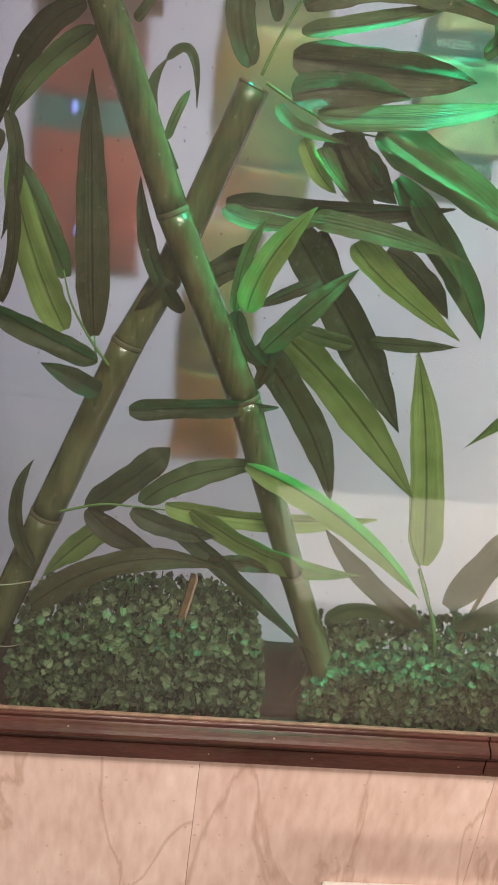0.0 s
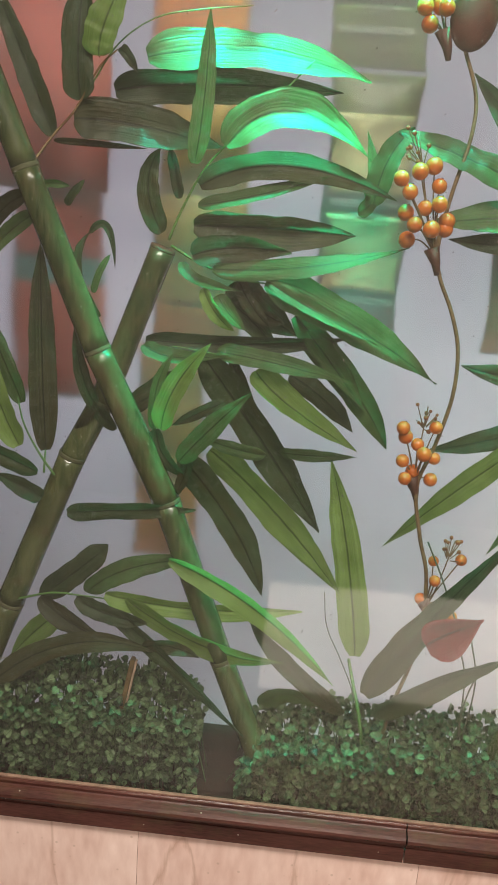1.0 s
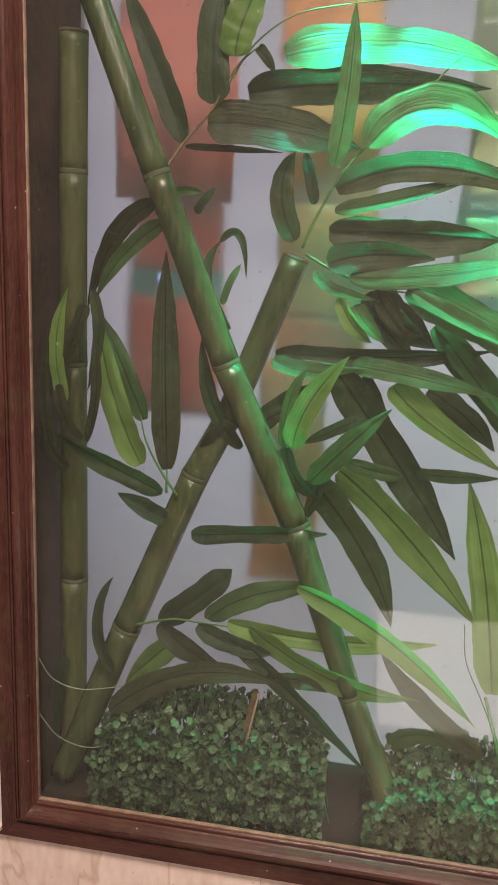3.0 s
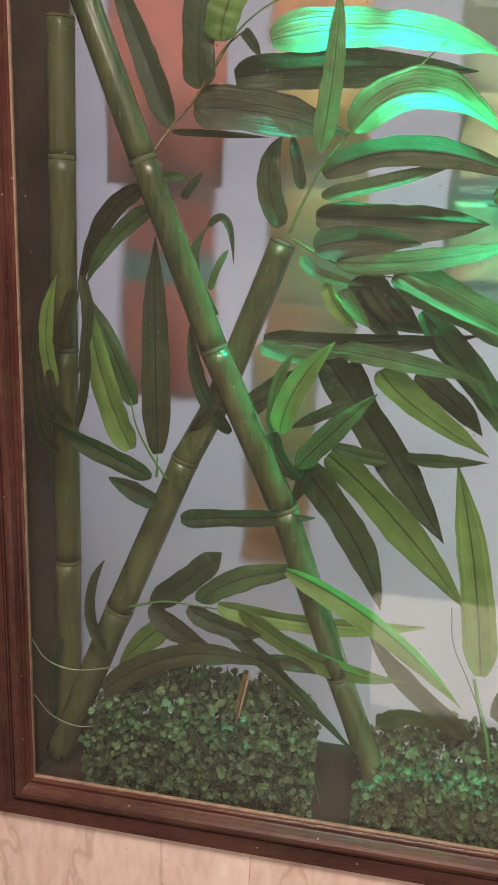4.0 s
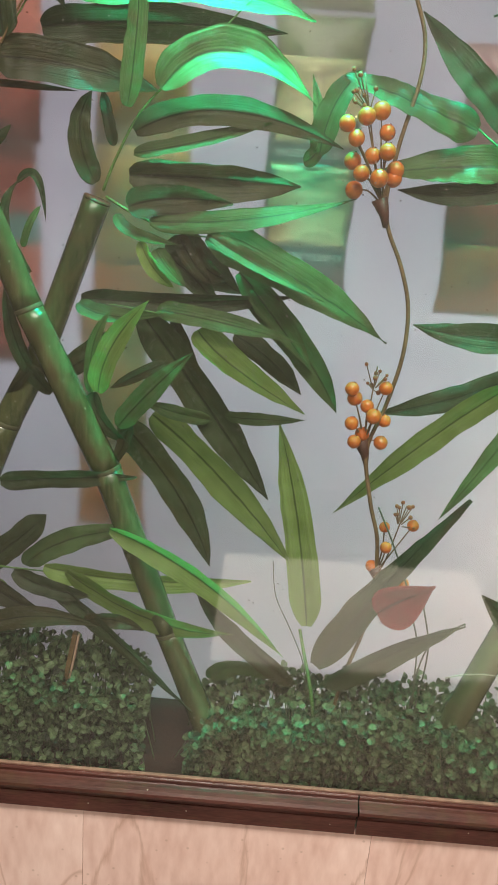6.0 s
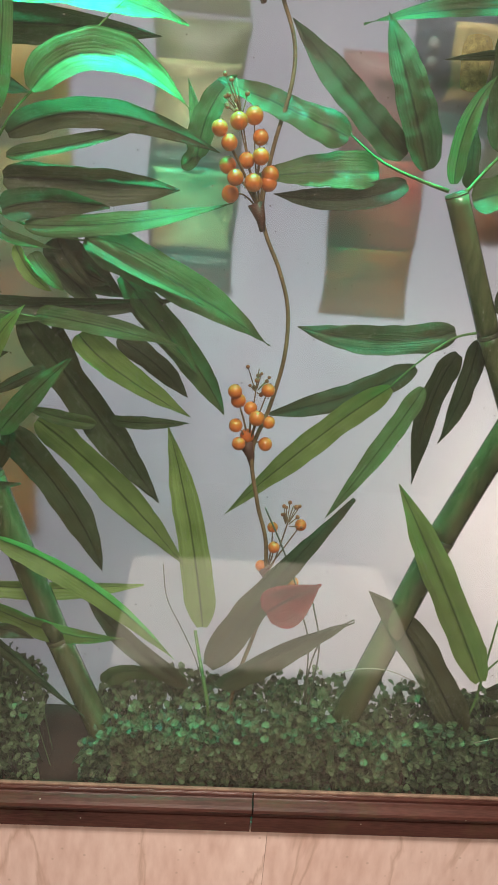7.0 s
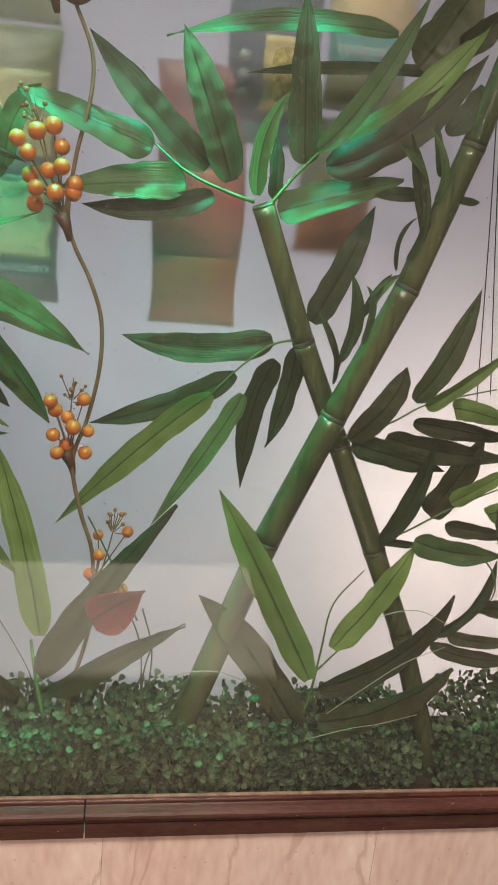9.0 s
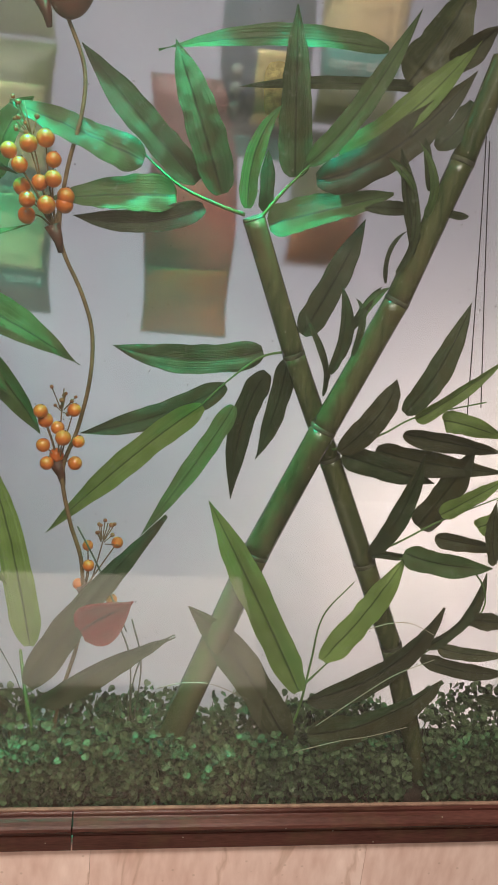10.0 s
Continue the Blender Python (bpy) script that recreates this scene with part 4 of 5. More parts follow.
leaf(cane_c, (0.403, 0.110, 0.599), (0.416, 0.111, 0.621), (0.405, 0.120, 0.674), 0.0161, leaf_mid)
leaf(cane_c, (0.417, 0.110, 0.607), (0.427, 0.111, 0.650), (0.449, 0.120, 0.680), 0.0243, leaf_mid)
leaf(cane_c, (0.284, 0.095, 0.506), (0.311, 0.094, 0.487), (0.338, 0.100, 0.457), 0.0209, leaf_dark)
leaf(cane_c, (0.240, 0.075, 0.542), (0.256, 0.068, 0.527), (0.299, 0.070, 0.519), 0.0093, leaf_mid, 0.85)
leaf(cane_c, (0.295, 0.085, 0.527), (0.308, 0.081, 0.506), (0.327, 0.085, 0.485), 0.0156, leaf_olive)
leaf(cane_c, (0.193, 0.085, 0.392), (0.217, 0.084, 0.408), (0.249, 0.090, 0.418), 0.0158, leaf_olive)
leaf(cane_c, (0.326, 0.068, 0.529), (0.374, 0.065, 0.505), (0.432, 0.070, 0.479), 0.0122, leaf_mid, 0.85)
leaf(cane_c, (0.276, 0.070, 0.514), (0.288, 0.066, 0.498), (0.304, 0.070, 0.483), 0.0134, leaf_mid, 0.85)
leaf(cane_c, (0.365, 0.100, 0.482), (0.398, 0.099, 0.444), (0.431, 0.105, 0.403), 0.0214, leaf_mid, 0.85)
leaf(cane_b, (0.112, 0.080, 0.648), (0.083, 0.086, 0.713), (0.047, 0.100, 0.784), 0.0244, leaf_dark)
leaf(cane_b, (0.141, 0.070, 0.679), (0.138, 0.071, 0.729), (0.142, 0.080, 0.788), 0.0273, leaf_dark)
leaf(cane_b, (0.158, 0.065, 0.716), (0.164, 0.064, 0.745), (0.182, 0.070, 0.785), 0.0286, leaf_light)
leaf(cane_b, (0.175, 0.080, 0.727), (0.183, 0.076, 0.718), (0.191, 0.080, 0.706), 0.0094, leaf_dark)
leaf(cane_b, (0.135, 0.070, 0.663), (0.196, 0.076, 0.661), (0.273, 0.090, 0.647), 0.0370, leaf_olive)
leaf(cane_b, (0.113, 0.080, 0.644), (0.157, 0.076, 0.643), (0.202, 0.080, 0.642), 0.0062, leaf_olive)
leaf(cane_b, (0.089, 0.075, 0.594), (0.047, 0.084, 0.560), (0.013, 0.100, 0.487), 0.0189, leaf_olive)
leaf(cane_b, (0.096, 0.080, 0.578), (0.056, 0.081, 0.545), (0.028, 0.090, 0.505), 0.0161, leaf_mid)
leaf(cane_b, (0.113, 0.050, 0.604), (0.127, 0.046, 0.605), (0.138, 0.050, 0.603), 0.0070, leaf_mid)
leaf(cane_b, (0.125, 0.080, 0.587), (0.133, 0.076, 0.598), (0.143, 0.080, 0.611), 0.0073, leaf_dark)
leaf(cane_b, (0.165, 0.060, 0.486), (0.142, 0.061, 0.530), (0.153, 0.070, 0.565), 0.0101, leaf_dark)
leaf(cane_b, (0.151, 0.070, 0.563), (0.169, 0.066, 0.569), (0.176, 0.070, 0.531), 0.0071, leaf_dark)
leaf(cane_b, (0.155, 0.070, 0.507), (0.162, 0.068, 0.528), (0.170, 0.075, 0.544), 0.0071, leaf_mid)
leaf(cane_b, (0.179, 0.075, 0.370), (0.149, 0.071, 0.413), (0.136, 0.075, 0.477), 0.0147, leaf_dark)
leaf(cane_b, (0.141, 0.035, 0.291), (0.202, 0.038, 0.298), (0.269, 0.050, 0.300), 0.0198, leaf_dark)
leaf(cane_b, (0.246, 0.040, 0.248), (0.340, 0.030, 0.205), (0.424, 0.028, 0.130), 0.0228, leaf_light, fold=0.7)
leaf(cane_b, (0.246, 0.083, 0.345), (0.307, 0.094, 0.264), (0.341, 0.105, 0.184), 0.0310, leaf_dark)
leaf(cane_b, (0.262, 0.090, 0.452), (0.330, 0.097, 0.363), (0.397, 0.110, 0.264), 0.0369, leaf_dark)
leaf(cane_b, (0.274, 0.100, 0.350), (0.347, 0.106, 0.285), (0.428, 0.114, 0.190), 0.0365, leaf_light)
leaf(cane_b, (0.249, 0.050, 0.350), (0.280, 0.041, 0.389), (0.317, 0.040, 0.428), 0.0210, leaf_mid)
leaf(cane_b, (0.231, 0.045, 0.383), (0.244, 0.038, 0.428), (0.276, 0.040, 0.472), 0.0226, leaf_light)
leaf(cane_b, (0.222, 0.055, 0.380), (0.225, 0.048, 0.425), (0.240, 0.050, 0.459), 0.0110, leaf_mid)
leaf(cane_b, (0.189, 0.090, 0.388), (0.213, 0.091, 0.412), (0.238, 0.100, 0.433), 0.0213, leaf_dark)
leaf(cane_b, (0.290, 0.060, 0.412), (0.268, 0.056, 0.401), (0.239, 0.060, 0.384), 0.0122, leaf_olive)
leaf(cane_b, (0.224, 0.060, 0.379), (0.233, 0.056, 0.353), (0.258, 0.060, 0.331), 0.0176, leaf_dark)
leaf(cane_b, (0.256, 0.065, 0.348), (0.253, 0.058, 0.329), (0.242, 0.060, 0.304), 0.0126, leaf_olive)
leaf(cane_b, (0.164, 0.075, 0.400), (0.152, 0.068, 0.384), (0.138, 0.070, 0.368), 0.0095, leaf_olive)
leaf(pale_spray, (0.439, 0.050, 0.082), (0.373, 0.051, 0.136), (0.331, 0.060, 0.179), 0.0208, leaf_olive)
leaf(pale_spray, (0.452, 0.112, 0.117), (0.431, 0.116, 0.240), (0.402, 0.122, 0.347), 0.0335, leaf_light)
leaf(pale_spray, (0.352, 0.070, 0.069), (0.383, 0.061, 0.092), (0.441, 0.060, 0.078), 0.0229, leaf_mid)
leaf(cane_e, (0.598, 0.070, 0.620), (0.548, 0.076, 0.667), (0.492, 0.090, 0.725), 0.0281, leaf_dark)
leaf(cane_e, (0.550, 0.080, 0.634), (0.490, 0.081, 0.654), (0.432, 0.090, 0.672), 0.0273, leaf_mid, 0.85)
leaf(cane_e, (0.581, 0.085, 0.606), (0.531, 0.084, 0.603), (0.464, 0.090, 0.592), 0.0283, leaf_mid, 0.85)
leaf(cane_e, (0.607, 0.080, 0.599), (0.553, 0.081, 0.581), (0.489, 0.090, 0.581), 0.0209, leaf_dark)
leaf(cane_e, (0.621, 0.070, 0.612), (0.598, 0.071, 0.671), (0.572, 0.080, 0.735), 0.0321, leaf_dark)
leaf(cane_e, (0.687, 0.075, 0.633), (0.681, 0.074, 0.693), (0.675, 0.080, 0.774), 0.0296, leaf_dark)
leaf(cane_e, (0.645, 0.065, 0.602), (0.647, 0.058, 0.652), (0.667, 0.060, 0.691), 0.0164, leaf_mid)
leaf(cane_e, (0.663, 0.080, 0.600), (0.663, 0.081, 0.626), (0.662, 0.090, 0.655), 0.0132, leaf_dark)
leaf(cane_e, (0.667, 0.075, 0.589), (0.717, 0.074, 0.606), (0.783, 0.080, 0.627), 0.0265, leaf_mid, 0.85)
leaf(cane_e, (0.768, 0.110, 0.753), (0.660, 0.111, 0.751), (0.558, 0.120, 0.731), 0.0190, leaf_mid, 0.85)
leaf(cane_e, (0.822, 0.120, 0.727), (0.717, 0.116, 0.720), (0.632, 0.120, 0.708), 0.0113, leaf_dark)
leaf(cane_e, (0.676, 0.090, 0.468), (0.604, 0.111, 0.451), (0.528, 0.140, 0.454), 0.0289, leaf_dark)
leaf(cane_e, (0.642, 0.090, 0.431), (0.579, 0.101, 0.394), (0.499, 0.120, 0.364), 0.0234, leaf_dark)
leaf(cane_e, (0.620, 0.090, 0.409), (0.553, 0.099, 0.348), (0.467, 0.115, 0.253), 0.0271, leaf_light)
leaf(cane_e, (0.651, 0.085, 0.412), (0.618, 0.078, 0.354), (0.566, 0.066, 0.276), 0.0195, leaf_mid)
leaf(cane_e, (0.682, 0.090, 0.447), (0.662, 0.091, 0.392), (0.658, 0.100, 0.306), 0.0267, leaf_dark)
leaf(cane_e, (0.703, 0.100, 0.460), (0.697, 0.101, 0.409), (0.682, 0.110, 0.349), 0.0225, leaf_dark)
leaf(cane_e, (0.695, 0.060, 0.645), (0.735, 0.053, 0.695), (0.778, 0.055, 0.778), 0.0199, leaf_mid)
leaf(cane_e, (0.706, 0.070, 0.632), (0.774, 0.066, 0.666), (0.841, 0.070, 0.738), 0.0333, leaf_olive)
leaf(cane_e, (0.726, 0.078, 0.656), (0.783, 0.075, 0.695), (0.849, 0.080, 0.773), 0.0240, leaf_light, 0.85)
leaf(low_spray, (0.459, 0.045, 0.112), (0.523, 0.043, 0.219), (0.590, 0.050, 0.305), 0.0328, leaf_olive)
leaf(low_spray, (0.470, 0.050, 0.086), (0.534, 0.048, 0.131), (0.607, 0.055, 0.169), 0.0275, leaf_dark)
leaf(cane_d, (0.711, 0.080, 0.489), (0.737, 0.081, 0.543), (0.762, 0.090, 0.602), 0.0249, leaf_dark)
leaf(cane_d, (0.735, 0.045, 0.459), (0.743, 0.043, 0.503), (0.736, 0.050, 0.544), 0.0094, leaf_dark)
leaf(cane_d, (0.751, 0.050, 0.501), (0.761, 0.046, 0.525), (0.775, 0.050, 0.544), 0.0078, leaf_dark)
leaf(cane_d, (0.802, 0.045, 0.574), (0.786, 0.043, 0.622), (0.775, 0.050, 0.665), 0.0126, leaf_dark)
leaf(cane_d, (0.805, 0.045, 0.632), (0.799, 0.043, 0.657), (0.795, 0.050, 0.677), 0.0095, leaf_dark)
leaf(cane_d, (0.792, 0.050, 0.631), (0.780, 0.046, 0.645), (0.765, 0.050, 0.657), 0.0073, leaf_mid)
leaf(cane_d, (0.736, 0.050, 0.453), (0.721, 0.046, 0.485), (0.706, 0.050, 0.513), 0.0052, leaf_dark)
leaf(cane_d, (0.798, 0.070, 0.615), (0.775, 0.066, 0.614), (0.752, 0.070, 0.611), 0.0129, leaf_dark)
leaf(cane_d, (0.827, 0.050, 0.615), (0.836, 0.046, 0.613), (0.848, 0.050, 0.614), 0.0075, leaf_dark)
leaf(cane_d, (0.806, 0.050, 0.669), (0.828, 0.051, 0.692), (0.834, 0.060, 0.712), 0.0195, leaf_dark)
leaf(cane_d, (0.785, 0.090, 0.725), (0.809, 0.086, 0.762), (0.834, 0.090, 0.811), 0.0418, leaf_olive)
leaf(cane_d, (0.822, 0.085, 0.743), (0.838, 0.079, 0.758), (0.861, 0.080, 0.779), 0.0238, leaf_olive)
leaf(cane_d, (0.785, 0.045, 0.558), (0.796, 0.043, 0.603), (0.777, 0.050, 0.664), 0.0073, leaf_dark)
leaf(cane_d, (0.804, 0.045, 0.609), (0.806, 0.041, 0.641), (0.789, 0.045, 0.672), 0.0084, leaf_mid)
leaf(cane_d, (0.791, 0.045, 0.632), (0.778, 0.043, 0.645), (0.765, 0.050, 0.655), 0.0063, leaf_mid)
leaf(cane_d, (0.775, 0.040, 0.548), (0.774, 0.038, 0.577), (0.790, 0.045, 0.596), 0.0041, leaf_dark)
leaf(cane_d, (0.732, 0.050, 0.436), (0.729, 0.046, 0.471), (0.711, 0.050, 0.505), 0.0052, leaf_dark)
leaf(cane_d, (0.742, 0.050, 0.470), (0.748, 0.048, 0.509), (0.735, 0.055, 0.545), 0.0084, leaf_dark)
leaf(cane_d, (0.754, 0.045, 0.477), (0.759, 0.043, 0.513), (0.752, 0.050, 0.531), 0.0063, leaf_dark)
leaf(cane_d, (0.758, 0.050, 0.509), (0.765, 0.046, 0.529), (0.783, 0.050, 0.544), 0.0084, leaf_mid)
leaf(pale_spray_b, (0.741, 0.030, 0.118), (0.686, 0.033, 0.225), (0.630, 0.045, 0.325), 0.0328, leaf_light)
leaf(pale_spray_b, (0.739, 0.050, 0.040), (0.676, 0.050, 0.141), (0.619, 0.058, 0.201), 0.0374, leaf_olive)
leaf(pale_spray_b, (0.768, 0.055, 0.141), (0.810, 0.053, 0.204), (0.845, 0.060, 0.263), 0.0326, leaf_light)
leaf(pale_spray_b, (0.756, 0.045, 0.097), (0.841, 0.043, 0.141), (0.894, 0.050, 0.211), 0.0313, leaf_olive)
leaf(pale_spray_b, (0.757, 0.032, 0.063), (0.834, 0.032, 0.083), (0.903, 0.040, 0.126), 0.0436, leaf_olive)
leaf(side_spray, (0.758, 0.060, 0.377), (0.793, 0.058, 0.418), (0.808, 0.065, 0.454), 0.0253, leaf_olive)
leaf(side_spray, (0.821, 0.065, 0.420), (0.851, 0.066, 0.469), (0.876, 0.075, 0.535), 0.0258, leaf_dark)
leaf(side_spray, (0.828, 0.050, 0.418), (0.860, 0.046, 0.443), (0.909, 0.050, 0.483), 0.0155, leaf_light)
leaf(side_spray, (0.859, 0.055, 0.417), (0.880, 0.048, 0.416), (0.925, 0.050, 0.404), 0.0215, leaf_light)
leaf(side_spray, (0.822, 0.060, 0.400), (0.872, 0.056, 0.394), (0.934, 0.060, 0.385), 0.0217, leaf_olive)
leaf(side_spray, (0.799, 0.070, 0.379), (0.856, 0.066, 0.368), (0.943, 0.070, 0.360), 0.0266, leaf_olive)
leaf(side_spray, (0.763, 0.065, 0.373), (0.808, 0.064, 0.361), (0.867, 0.070, 0.345), 0.0261, leaf_dark)
leaf(side_spray, (0.804, 0.055, 0.269), (0.829, 0.048, 0.321), (0.845, 0.050, 0.386), 0.0206, leaf_dark)
leaf(side_spray, (0.857, 0.070, 0.296), (0.880, 0.066, 0.338), (0.905, 0.070, 0.385), 0.0296, leaf_olive)
leaf(side_spray, (0.871, 0.050, 0.318), (0.897, 0.046, 0.337), (0.934, 0.050, 0.360), 0.0199, leaf_light)
leaf(side_spray, (0.914, 0.050, 0.305), (0.926, 0.046, 0.313), (0.949, 0.050, 0.319), 0.0192, leaf_light)
leaf(side_spray, (0.874, 0.060, 0.289), (0.911, 0.056, 0.284), (0.958, 0.060, 0.278), 0.0182, leaf_olive)
leaf(side_spray, (0.841, 0.055, 0.272), (0.883, 0.048, 0.263), (0.940, 0.050, 0.259), 0.0264, leaf_mid)
leaf(side_spray, (0.805, 0.060, 0.270), (0.826, 0.056, 0.268), (0.853, 0.060, 0.265), 0.0106, leaf_dark)
leaf(side_spray, (0.886, 0.060, 0.156), (0.922, 0.056, 0.195), (0.940, 0.060, 0.248), 0.0191, leaf_dark)
leaf(side_spray, (0.928, 0.060, 0.193), (0.947, 0.056, 0.192), (0.980, 0.060, 0.187), 0.0206, leaf_olive)
leaf(side_spray, (0.900, 0.060, 0.156), (0.935, 0.056, 0.150), (0.985, 0.060, 0.147), 0.0157, leaf_olive)
leaf(side_spray, (0.884, 0.065, 0.139), (0.935, 0.061, 0.125), (0.992, 0.065, 0.120), 0.0173, leaf_olive)
leaf(side_spray, (0.958, 0.060, 0.091), (0.974, 0.056, 0.089), (1.001, 0.060, 0.083), 0.0096, leaf_dark)
leaf(side_spray, (0.939, 0.045, 0.266), (0.928, 0.041, 0.300), (0.927, 0.045, 0.339), 0.0168, leaf_olive)

# ---------------------------------------------------------------- berry branch
berry_branch = thing("berry_branch", "thin brown branch with clusters of orange berries", "berry branch")
STEM = [(0.480, 0.085, 0.743), (0.495, 0.085, 0.706), (0.495, 0.080, 0.670), (0.484, 0.075, 0.621), (0.478, 0.075, 0.574), (0.483, 0.075, 0.547), (0.499, 0.075, 0.514), (0.510, 0.075, 0.478), (0.510, 0.070, 0.434), (0.500, 0.070, 0.384), (0.487, 0.065, 0.341), (0.496, 0.060, 0.291), (0.509, 0.060, 0.243), (0.509, 0.060, 0.166), (0.491, 0.060, 0.089), (0.485, 0.060, 0.046)]
twig(berry_branch, STEM, 0.0018, 0.0022, twig_brown, "stem")


def berry(parent, place, r):
    bm = bmesh.new()
    bmesh.ops.create_uvsphere(bm, u_segments=16, v_segments=10, radius=r, matrix=Matrix.Translation(place))
    ob = part("berry", bm, berry_orange, parent)
    bm = bmesh.new()
    bmesh.ops.create_uvsphere(bm, u_segments=8, v_segments=5, radius=r * 0.14, matrix=Matrix.Translation(Vector(place) + Vector((0.25 * r, -0.1 * r, 0.95 * r))))
    part("berry_tip", bm, bract_brown, ob)


def cluster(fork, places, r, top=None):
    rnd = random.Random(len(places))
    fork = Vector(fork)
    mean = sum((Vector(p) for p in places), Vector()) / len(places)
    spine = fork.lerp(mean, 0.6)
    for p in places:
        q = Vector(p) + Vector((0, rnd.uniform(-0.012, 0.010), 0))
        berry(berry_branch, q, r * rnd.uniform(0.9, 1.08))
        twig(berry_branch, [fork, fork.lerp(q, 0.45) + (spine - fork) * 0.25, q], 0.0009, 0.0006, twig_brown, "stalk")
    bm = tube([fork - Vector((-0.004, 0, 0.018)), fork - Vector((-0.002, 0, 0.008)), fork + Vector((-0.004, 0, 0.006))], [0.0024, 0.0042, 0.0075], 10)
    part("bract", bm, bract_brown, berry_branch, "dark brown bract")
    if top:
        top = Vector(top)
        twig(berry_branch, [fork, spine, top], 0.0010, 0.0006, twig_brown, "stalk")
        for k in range(9):
            d = Vector((rnd.uniform(-0.011, 0.011), rnd.uniform(-0.006, 0.006), rnd.uniform(-0.030, 0.004)))
            twig(berry_branch, [spine.lerp(top, 0.7) + d * 0.2, top + d], 0.0006, 0.0005, twig_brown, "stalk")
            bm = bmesh.new()
            bmesh.ops.create_uvsphere(bm, u_segments=8, v_segments=6, radius=rnd.uniform(0.0016, 0.0026), matrix=Matrix.Translation(top + d))
            part("bud", bm, bud_brown, berry_branch)


cluster((0.476, 0.073, 0.566), [(0.452, 0.070, 0.638), (0.465, 0.070, 0.644), (0.436, 0.070, 0.631), (0.445, 0.070, 0.620), (0.472, 0.070, 0.627), (0.461, 0.070, 0.607), (0.473, 0.070, 0.611), (0.445, 0.070, 0.602), (0.452, 0.070, 0.592), (0.468, 0.070, 0.589), (0.483, 0.070, 0.597), (0.482, 0.070, 0.590), (0.449, 0.070, 0.578)], 0.0076, (0.447, 0.070, 0.672))
cluster((0.484, 0.066, 0.345), [(0.466, 0.060, 0.402), (0.497, 0.060, 0.405), (0.470, 0.060, 0.392), (0.482, 0.060, 0.386), (0.469, 0.060, 0.369), (0.488, 0.060, 0.379), (0.501, 0.060, 0.371), (0.481, 0.060, 0.357), (0.473, 0.060, 0.352), (0.499, 0.060, 0.351)], 0.0070, (0.487, 0.062, 0.425))
cluster((0.512, 0.064, 0.215), [(0.543, 0.065, 0.265), (0.514, 0.065, 0.264), (0.516, 0.065, 0.247), (0.506, 0.065, 0.221), (0.540, 0.065, 0.205), (0.528, 0.065, 0.216)], 0.0058, (0.533, 0.065, 0.288))
cluster((0.462, 0.080, 0.750), [(0.441, 0.080, 0.774), (0.455, 0.080, 0.776), (0.447, 0.080, 0.761), (0.458, 0.080, 0.771), (0.452, 0.080, 0.784)], 0.0072)
bm = bmesh.new()
bmesh.ops.create_uvsphere(bm, u_segments=16, v_segments=12, radius=1, matrix=Matrix.LocRotScale((0.4835, 0.078, 0.768), Euler((0, 0.12, 0)), (0.0205, 0.010, 0.029)))
part("pod", bm, bract_brown, berry_branch, "dark brown drooping pod")

red_leaf = thing("red_leaf", "single red fabric leaf caught on the berry branch", "leaf")
bm = bmesh.new()
uv = bm.loops.layers.uv.new("UVMap")
axis, up = Vector((0.050, -0.006, 0.040)), Vector((-0.62, 0.0, 0.78))
rows = []
for i in range(13):
    t = i / 12
    w = 0.025 * (math.sin(math.pi * min(1, t * 1.02 + 0.02) ** 0.62)) ** 0.85 if t < 0.98 else 0.0006
    c = Vector((0.512, 0.029, 0.186)) + axis * t
    rows.append([bm.verts.new(c + up * (w * u) + Vector((0, -0.004 * u * u + 0.003 * math.sin(5 * t + 2 * u), 0))) for u in (-1, -0.6, -0.2, 0.2, 0.6, 1)])
for i, (r, s) in enumerate(zip(rows, rows[1:])):
    for j in range(5):
        f = bm.faces.new((r[j], r[j + 1], s[j + 1], s[j]))
        for loop, c in zip(f.loops, ((j / 5, i / 12), ((j + 1) / 5, i / 12), ((j + 1) / 5, (i + 1) / 12), (j / 5, (i + 1) / 12))):
            loop[uv].uv = c
bmesh.ops.solidify(bm, geom=bm.faces[:], thickness=0.0006)
part("blade", bm, red_cloth, red_leaf)

# ---------------------------------------------------------------- loose wires and a peg
wires = thing("wire_bundle", "thin dark green wire stems rising from the hedge", "wire")
for w in ([(0.547, 0.055, 0.185), (0.562, 0.055, 0.139), (0.565, 0.055, 0.063)], [(0.562, 0.055, 0.186), (0.574, 0.055, 0.133), (0.569, 0.055, 0.056)], [(0.504, 0.055, 0.288), (0.525, 0.055, 0.246), (0.557, 0.055, 0.172)], [(0.608, 0.055, 0.166), (0.578, 0.055, 0.147), (0.566, 0.055, 0.105), (0.567, 0.055, 0.056)]):
    twig(wires, w, 0.0009, 0.0009, wire_green, "wire")
loops = thing("loose_wire", "thin pale wire looping from the frame into the hedge", "wire")
for w in ([(-0.001, 0.004, 0.156), (0.007, 0.020, 0.125), (0.033, 0.030, 0.111), (0.072, 0.050, 0.108)], [(-0.001, 0.004, 0.093), (0.013, 0.020, 0.058), (0.046, 0.030, 0.044), (0.091, 0.050, 0.055)]):
    twig(loops, w, 0.0005, 0.0005, wire_pale, "wire")
cords = thing("hanging_cord", "thin black cords hanging beside the bamboo", "cord")
twig(cords, [(0.884, 0.120, 0.686), (0.905, 0.120, 0.549), (0.926, 0.120, 0.417)], 0.0006, 0.0006, black_cord, "cord")
twig(cords, [(0.878, 0.125, 0.72), (0.893, 0.125, 0.60), (0.915, 0.125, 0.40)], 0.0006, 0.0006, black_cord, "cord")
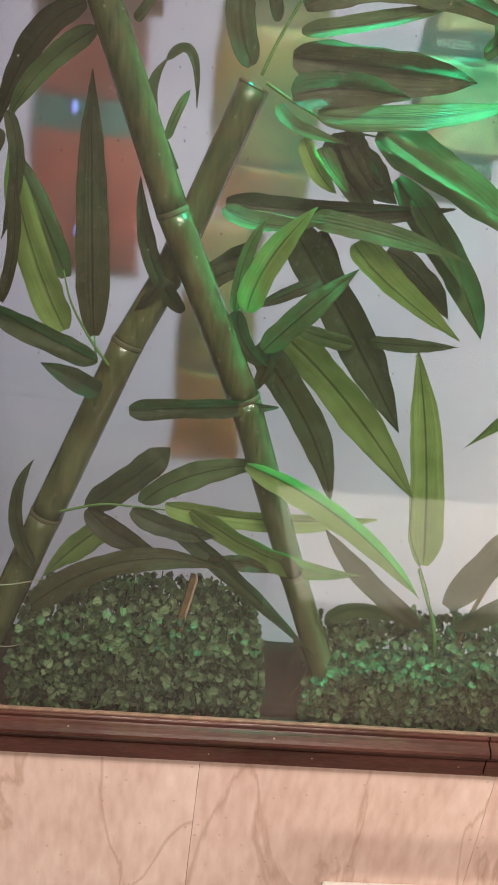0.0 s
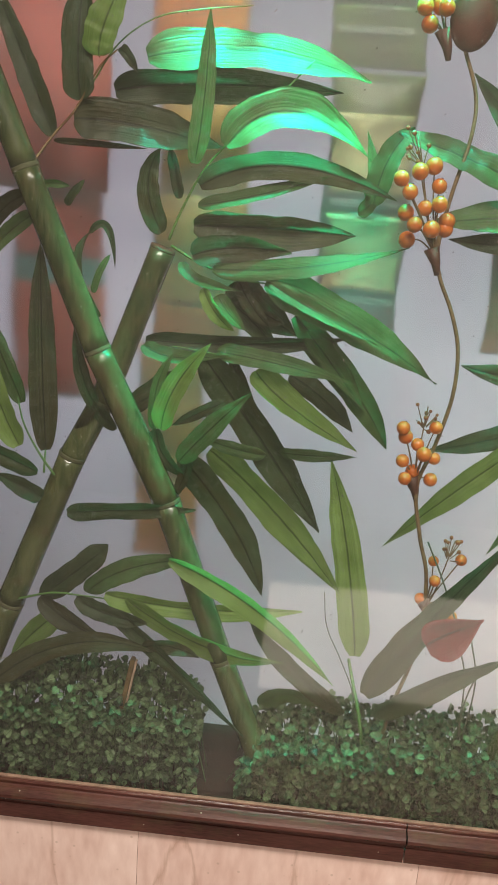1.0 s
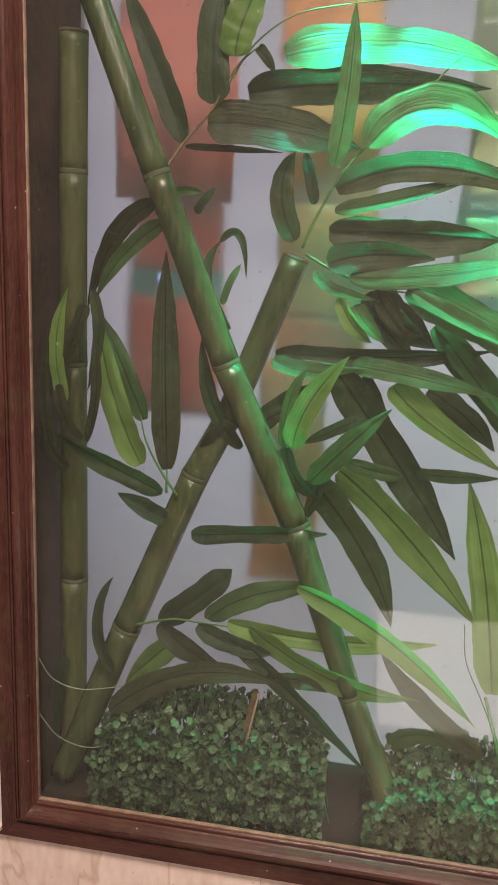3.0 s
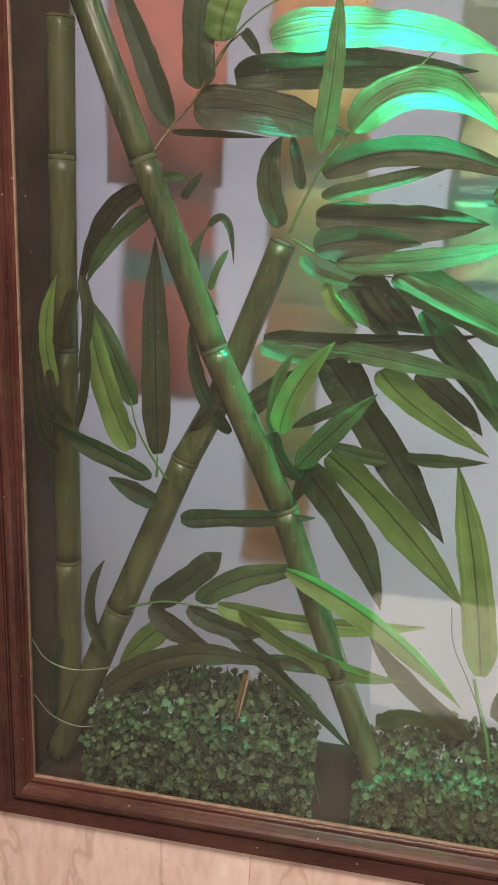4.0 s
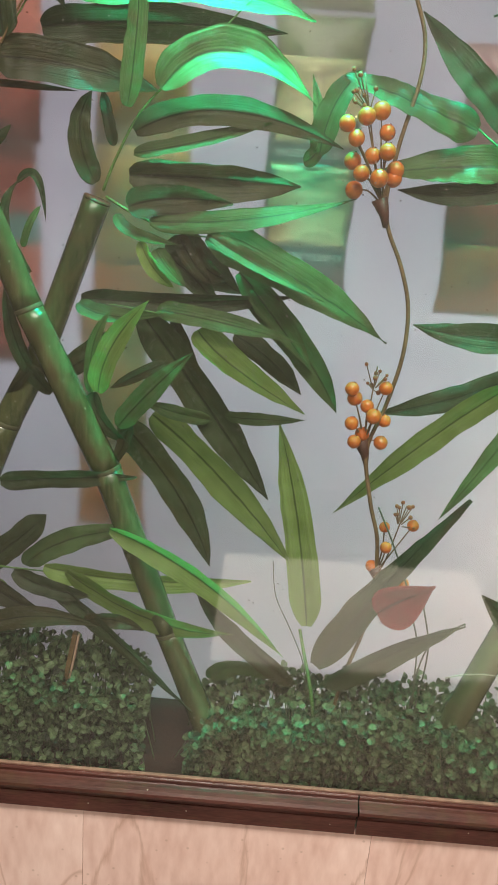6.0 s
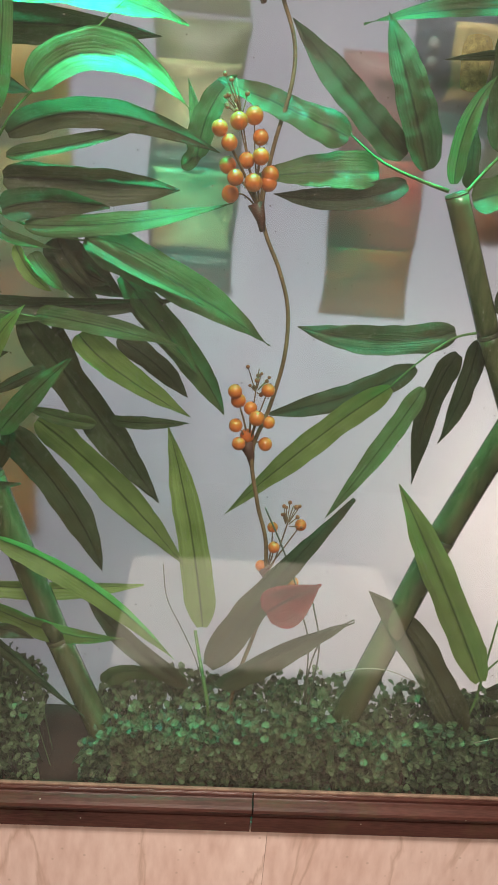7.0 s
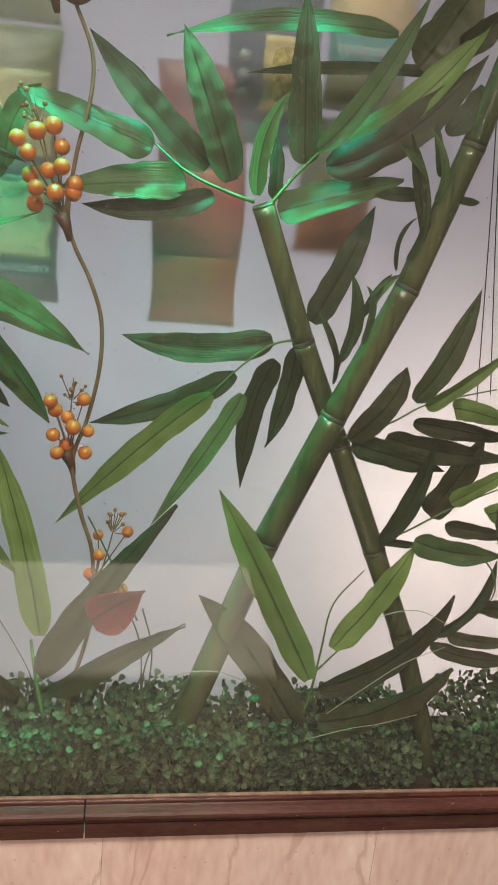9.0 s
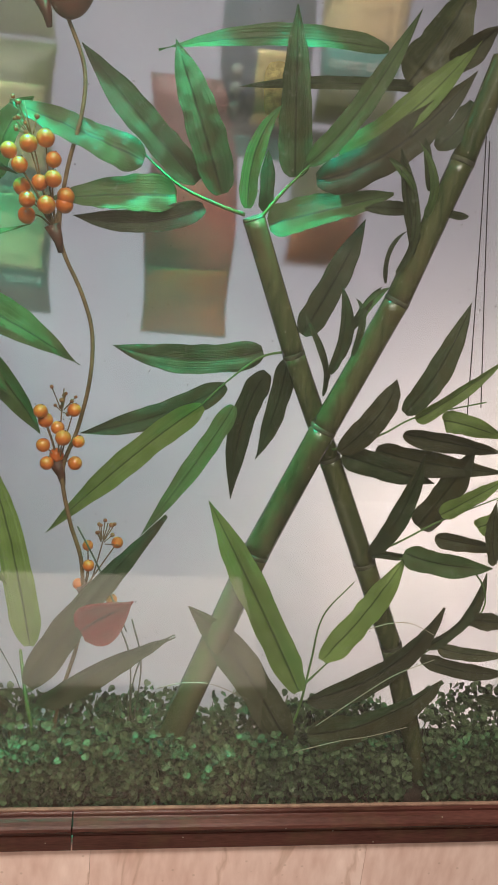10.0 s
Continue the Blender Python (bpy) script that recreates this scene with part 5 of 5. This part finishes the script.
peg = thing("wooden_peg", "small split wooden peg stuck in the hedge", "peg")
part("stick", block(-0.0035, 0.0015, -0.004, 0.004, -0.03, 0.036, 0.0006), twig_brown, peg, smooth=False)
part("split_face", block(0.0019, 0.0040, -0.0036, 0.0036, -0.03, 0.034, 0.0005), peg_pale, peg, smooth=False)
peg.location, peg.rotation_euler = (0.205, 0.050, 0.088), (0, radians(10), 0)

# ---------------------------------------------------------------- boxwood hedge mats


def hedge(label, x0, x1, y0, y1, top, count, seed, low=-0.03):
    """A mat of plastic boxwood: many small notched leaves on fine sprigs, over a rough domed outline."""
    rnd = random.Random(seed)
    verts, faces, uvs = [], [], []

    def add(ring, tris):
        n = len(verts)
        verts.extend(ring)
        faces.extend([tuple(n + k for k in t) for t in tris])

    outline = ((0, 0), (-0.30, 0.28), (-0.52, 0.62), (-0.40, 0.92), (-0.16, 1.04), (0, 0.93), (0.16, 1.04), (0.40, 0.92), (0.52, 0.62), (0.30, 0.28))

    def top_at(x, y):
        u, v = (x - x0) / (x1 - x0), (y - y0) / (y1 - y0)
        edge = max(0.0, 1 - abs(2 * u - 1) ** 7) ** 0.6
        n = noise.noise(Vector((x * 22, y * 22, seed))) * 0.012 + noise.noise(Vector((x * 60, y * 60, seed))) * 0.006
        return low + (top - low) * (0.45 + 0.55 * edge) * (0.72 + 0.28 * min(1, v * 2.2)) + n

    for _ in range(count):
        x, y = rnd.uniform(x0, x1), y0 + (y1 - y0) * rnd.random() ** 1.5
        z = top_at(x, y)
        if rnd.random() < 0.62:
            z = low + (z - low) * rnd.random() ** 0.8
            y = y0 + (y1 - y0) * 0.5 * rnd.random() ** 2
        elif rnd.random() < 0.5:
            y = y0 + (y1 - y0) * rnd.uniform(0.45, 0.95)
            z = low + (top_at(x, y) - low) * rnd.uniform(0.72, 1.0)
        n = Vector((rnd.uniform(-1.1, 1.1), -1.0 + rnd.uniform(-0.3, 1.0), rnd.uniform(-0.4, 1.3))).normalized()
        d = Vector((rnd.uniform(-1, 1), rnd.uniform(-0.5, 0.3), rnd.uniform(-0.5, 1.1)))
        d = (d - n * d.dot(n)).normalized()
        s = n.cross(d)
        size = rnd.uniform(0.0048, 0.0096)
        c = Vector((x, y, z))
        ring = [tuple(c + s * (a * size) + d * (b * size) + n * (0.22 * size * abs(a) * 2 - 0.15 * size * b * b)) for a, b in outline]
        add(ring, [(0, 1, 2, 3), (0, 3, 4, 5), (0, 5, 6, 7), (0, 7, 8, 9)])
        uvs.extend([(0.5 + a * 0.9, b) for q in ((0, 1, 2, 3), (0, 3, 4, 5), (0, 5, 6, 7), (0, 7, 8, 9)) for a, b in (outline[k] for k in q)])
    for _ in range(count // 24):
        x, y = rnd.uniform(x0, x1), rnd.uniform(y0, y1)
        z = top_at(x, y) + rnd.uniform(-0.02, 0.006)
        foot = Vector((x + rnd.uniform(-0.02, 0.02), y + rnd.uniform(0, 0.02), low))
        tipp = Vector((x, y, z))
        a = Vector((0.0006, 0, 0))
        b = Vector((0, 0.0006, 0))
        add([tuple(foot + a), tuple(foot - a), tuple(tipp - a), tuple(tipp + a), tuple(foot + b), tuple(foot - b), tuple(tipp - b), tuple(tipp + b)], [(0, 1, 2, 3), (4, 5, 6, 7)])
        uvs.extend([(0.3, 0), (0.31, 0), (0.31, 1), (0.3, 1)] * 2)
    me = bpy.data.meshes.new("boxwood_mat")
    me.from_pydata(verts, [], faces)
    layer = me.uv_layers.new(name="UVMap")
    layer.data.foreach_set("uv", np.array(uvs, dtype=np.float32).ravel())
    me.materials.append(box_green)
    ob = new("boxwood_mat", me)
    return tagged(ob, label, "boxwood mat", "boxwood mats", "stuff")


hedge("clump of dark green plastic boxwood on the base board", 0.045, 0.285, 0.022, 0.110, 0.088, 3900, 1)
hedge("low mat of dusty green plastic boxwood on the base board", 0.335, 0.650, 0.022, 0.115, 0.060, 4300, 2)
hedge("mat of dark green plastic boxwood on the base board", 0.640, 0.880, 0.030, 0.115, 0.056, 3300, 3)
hedge("mat of dark green plastic boxwood on the base board", 0.905, 1.10, 0.022, 0.115, 0.066, 2500, 4)
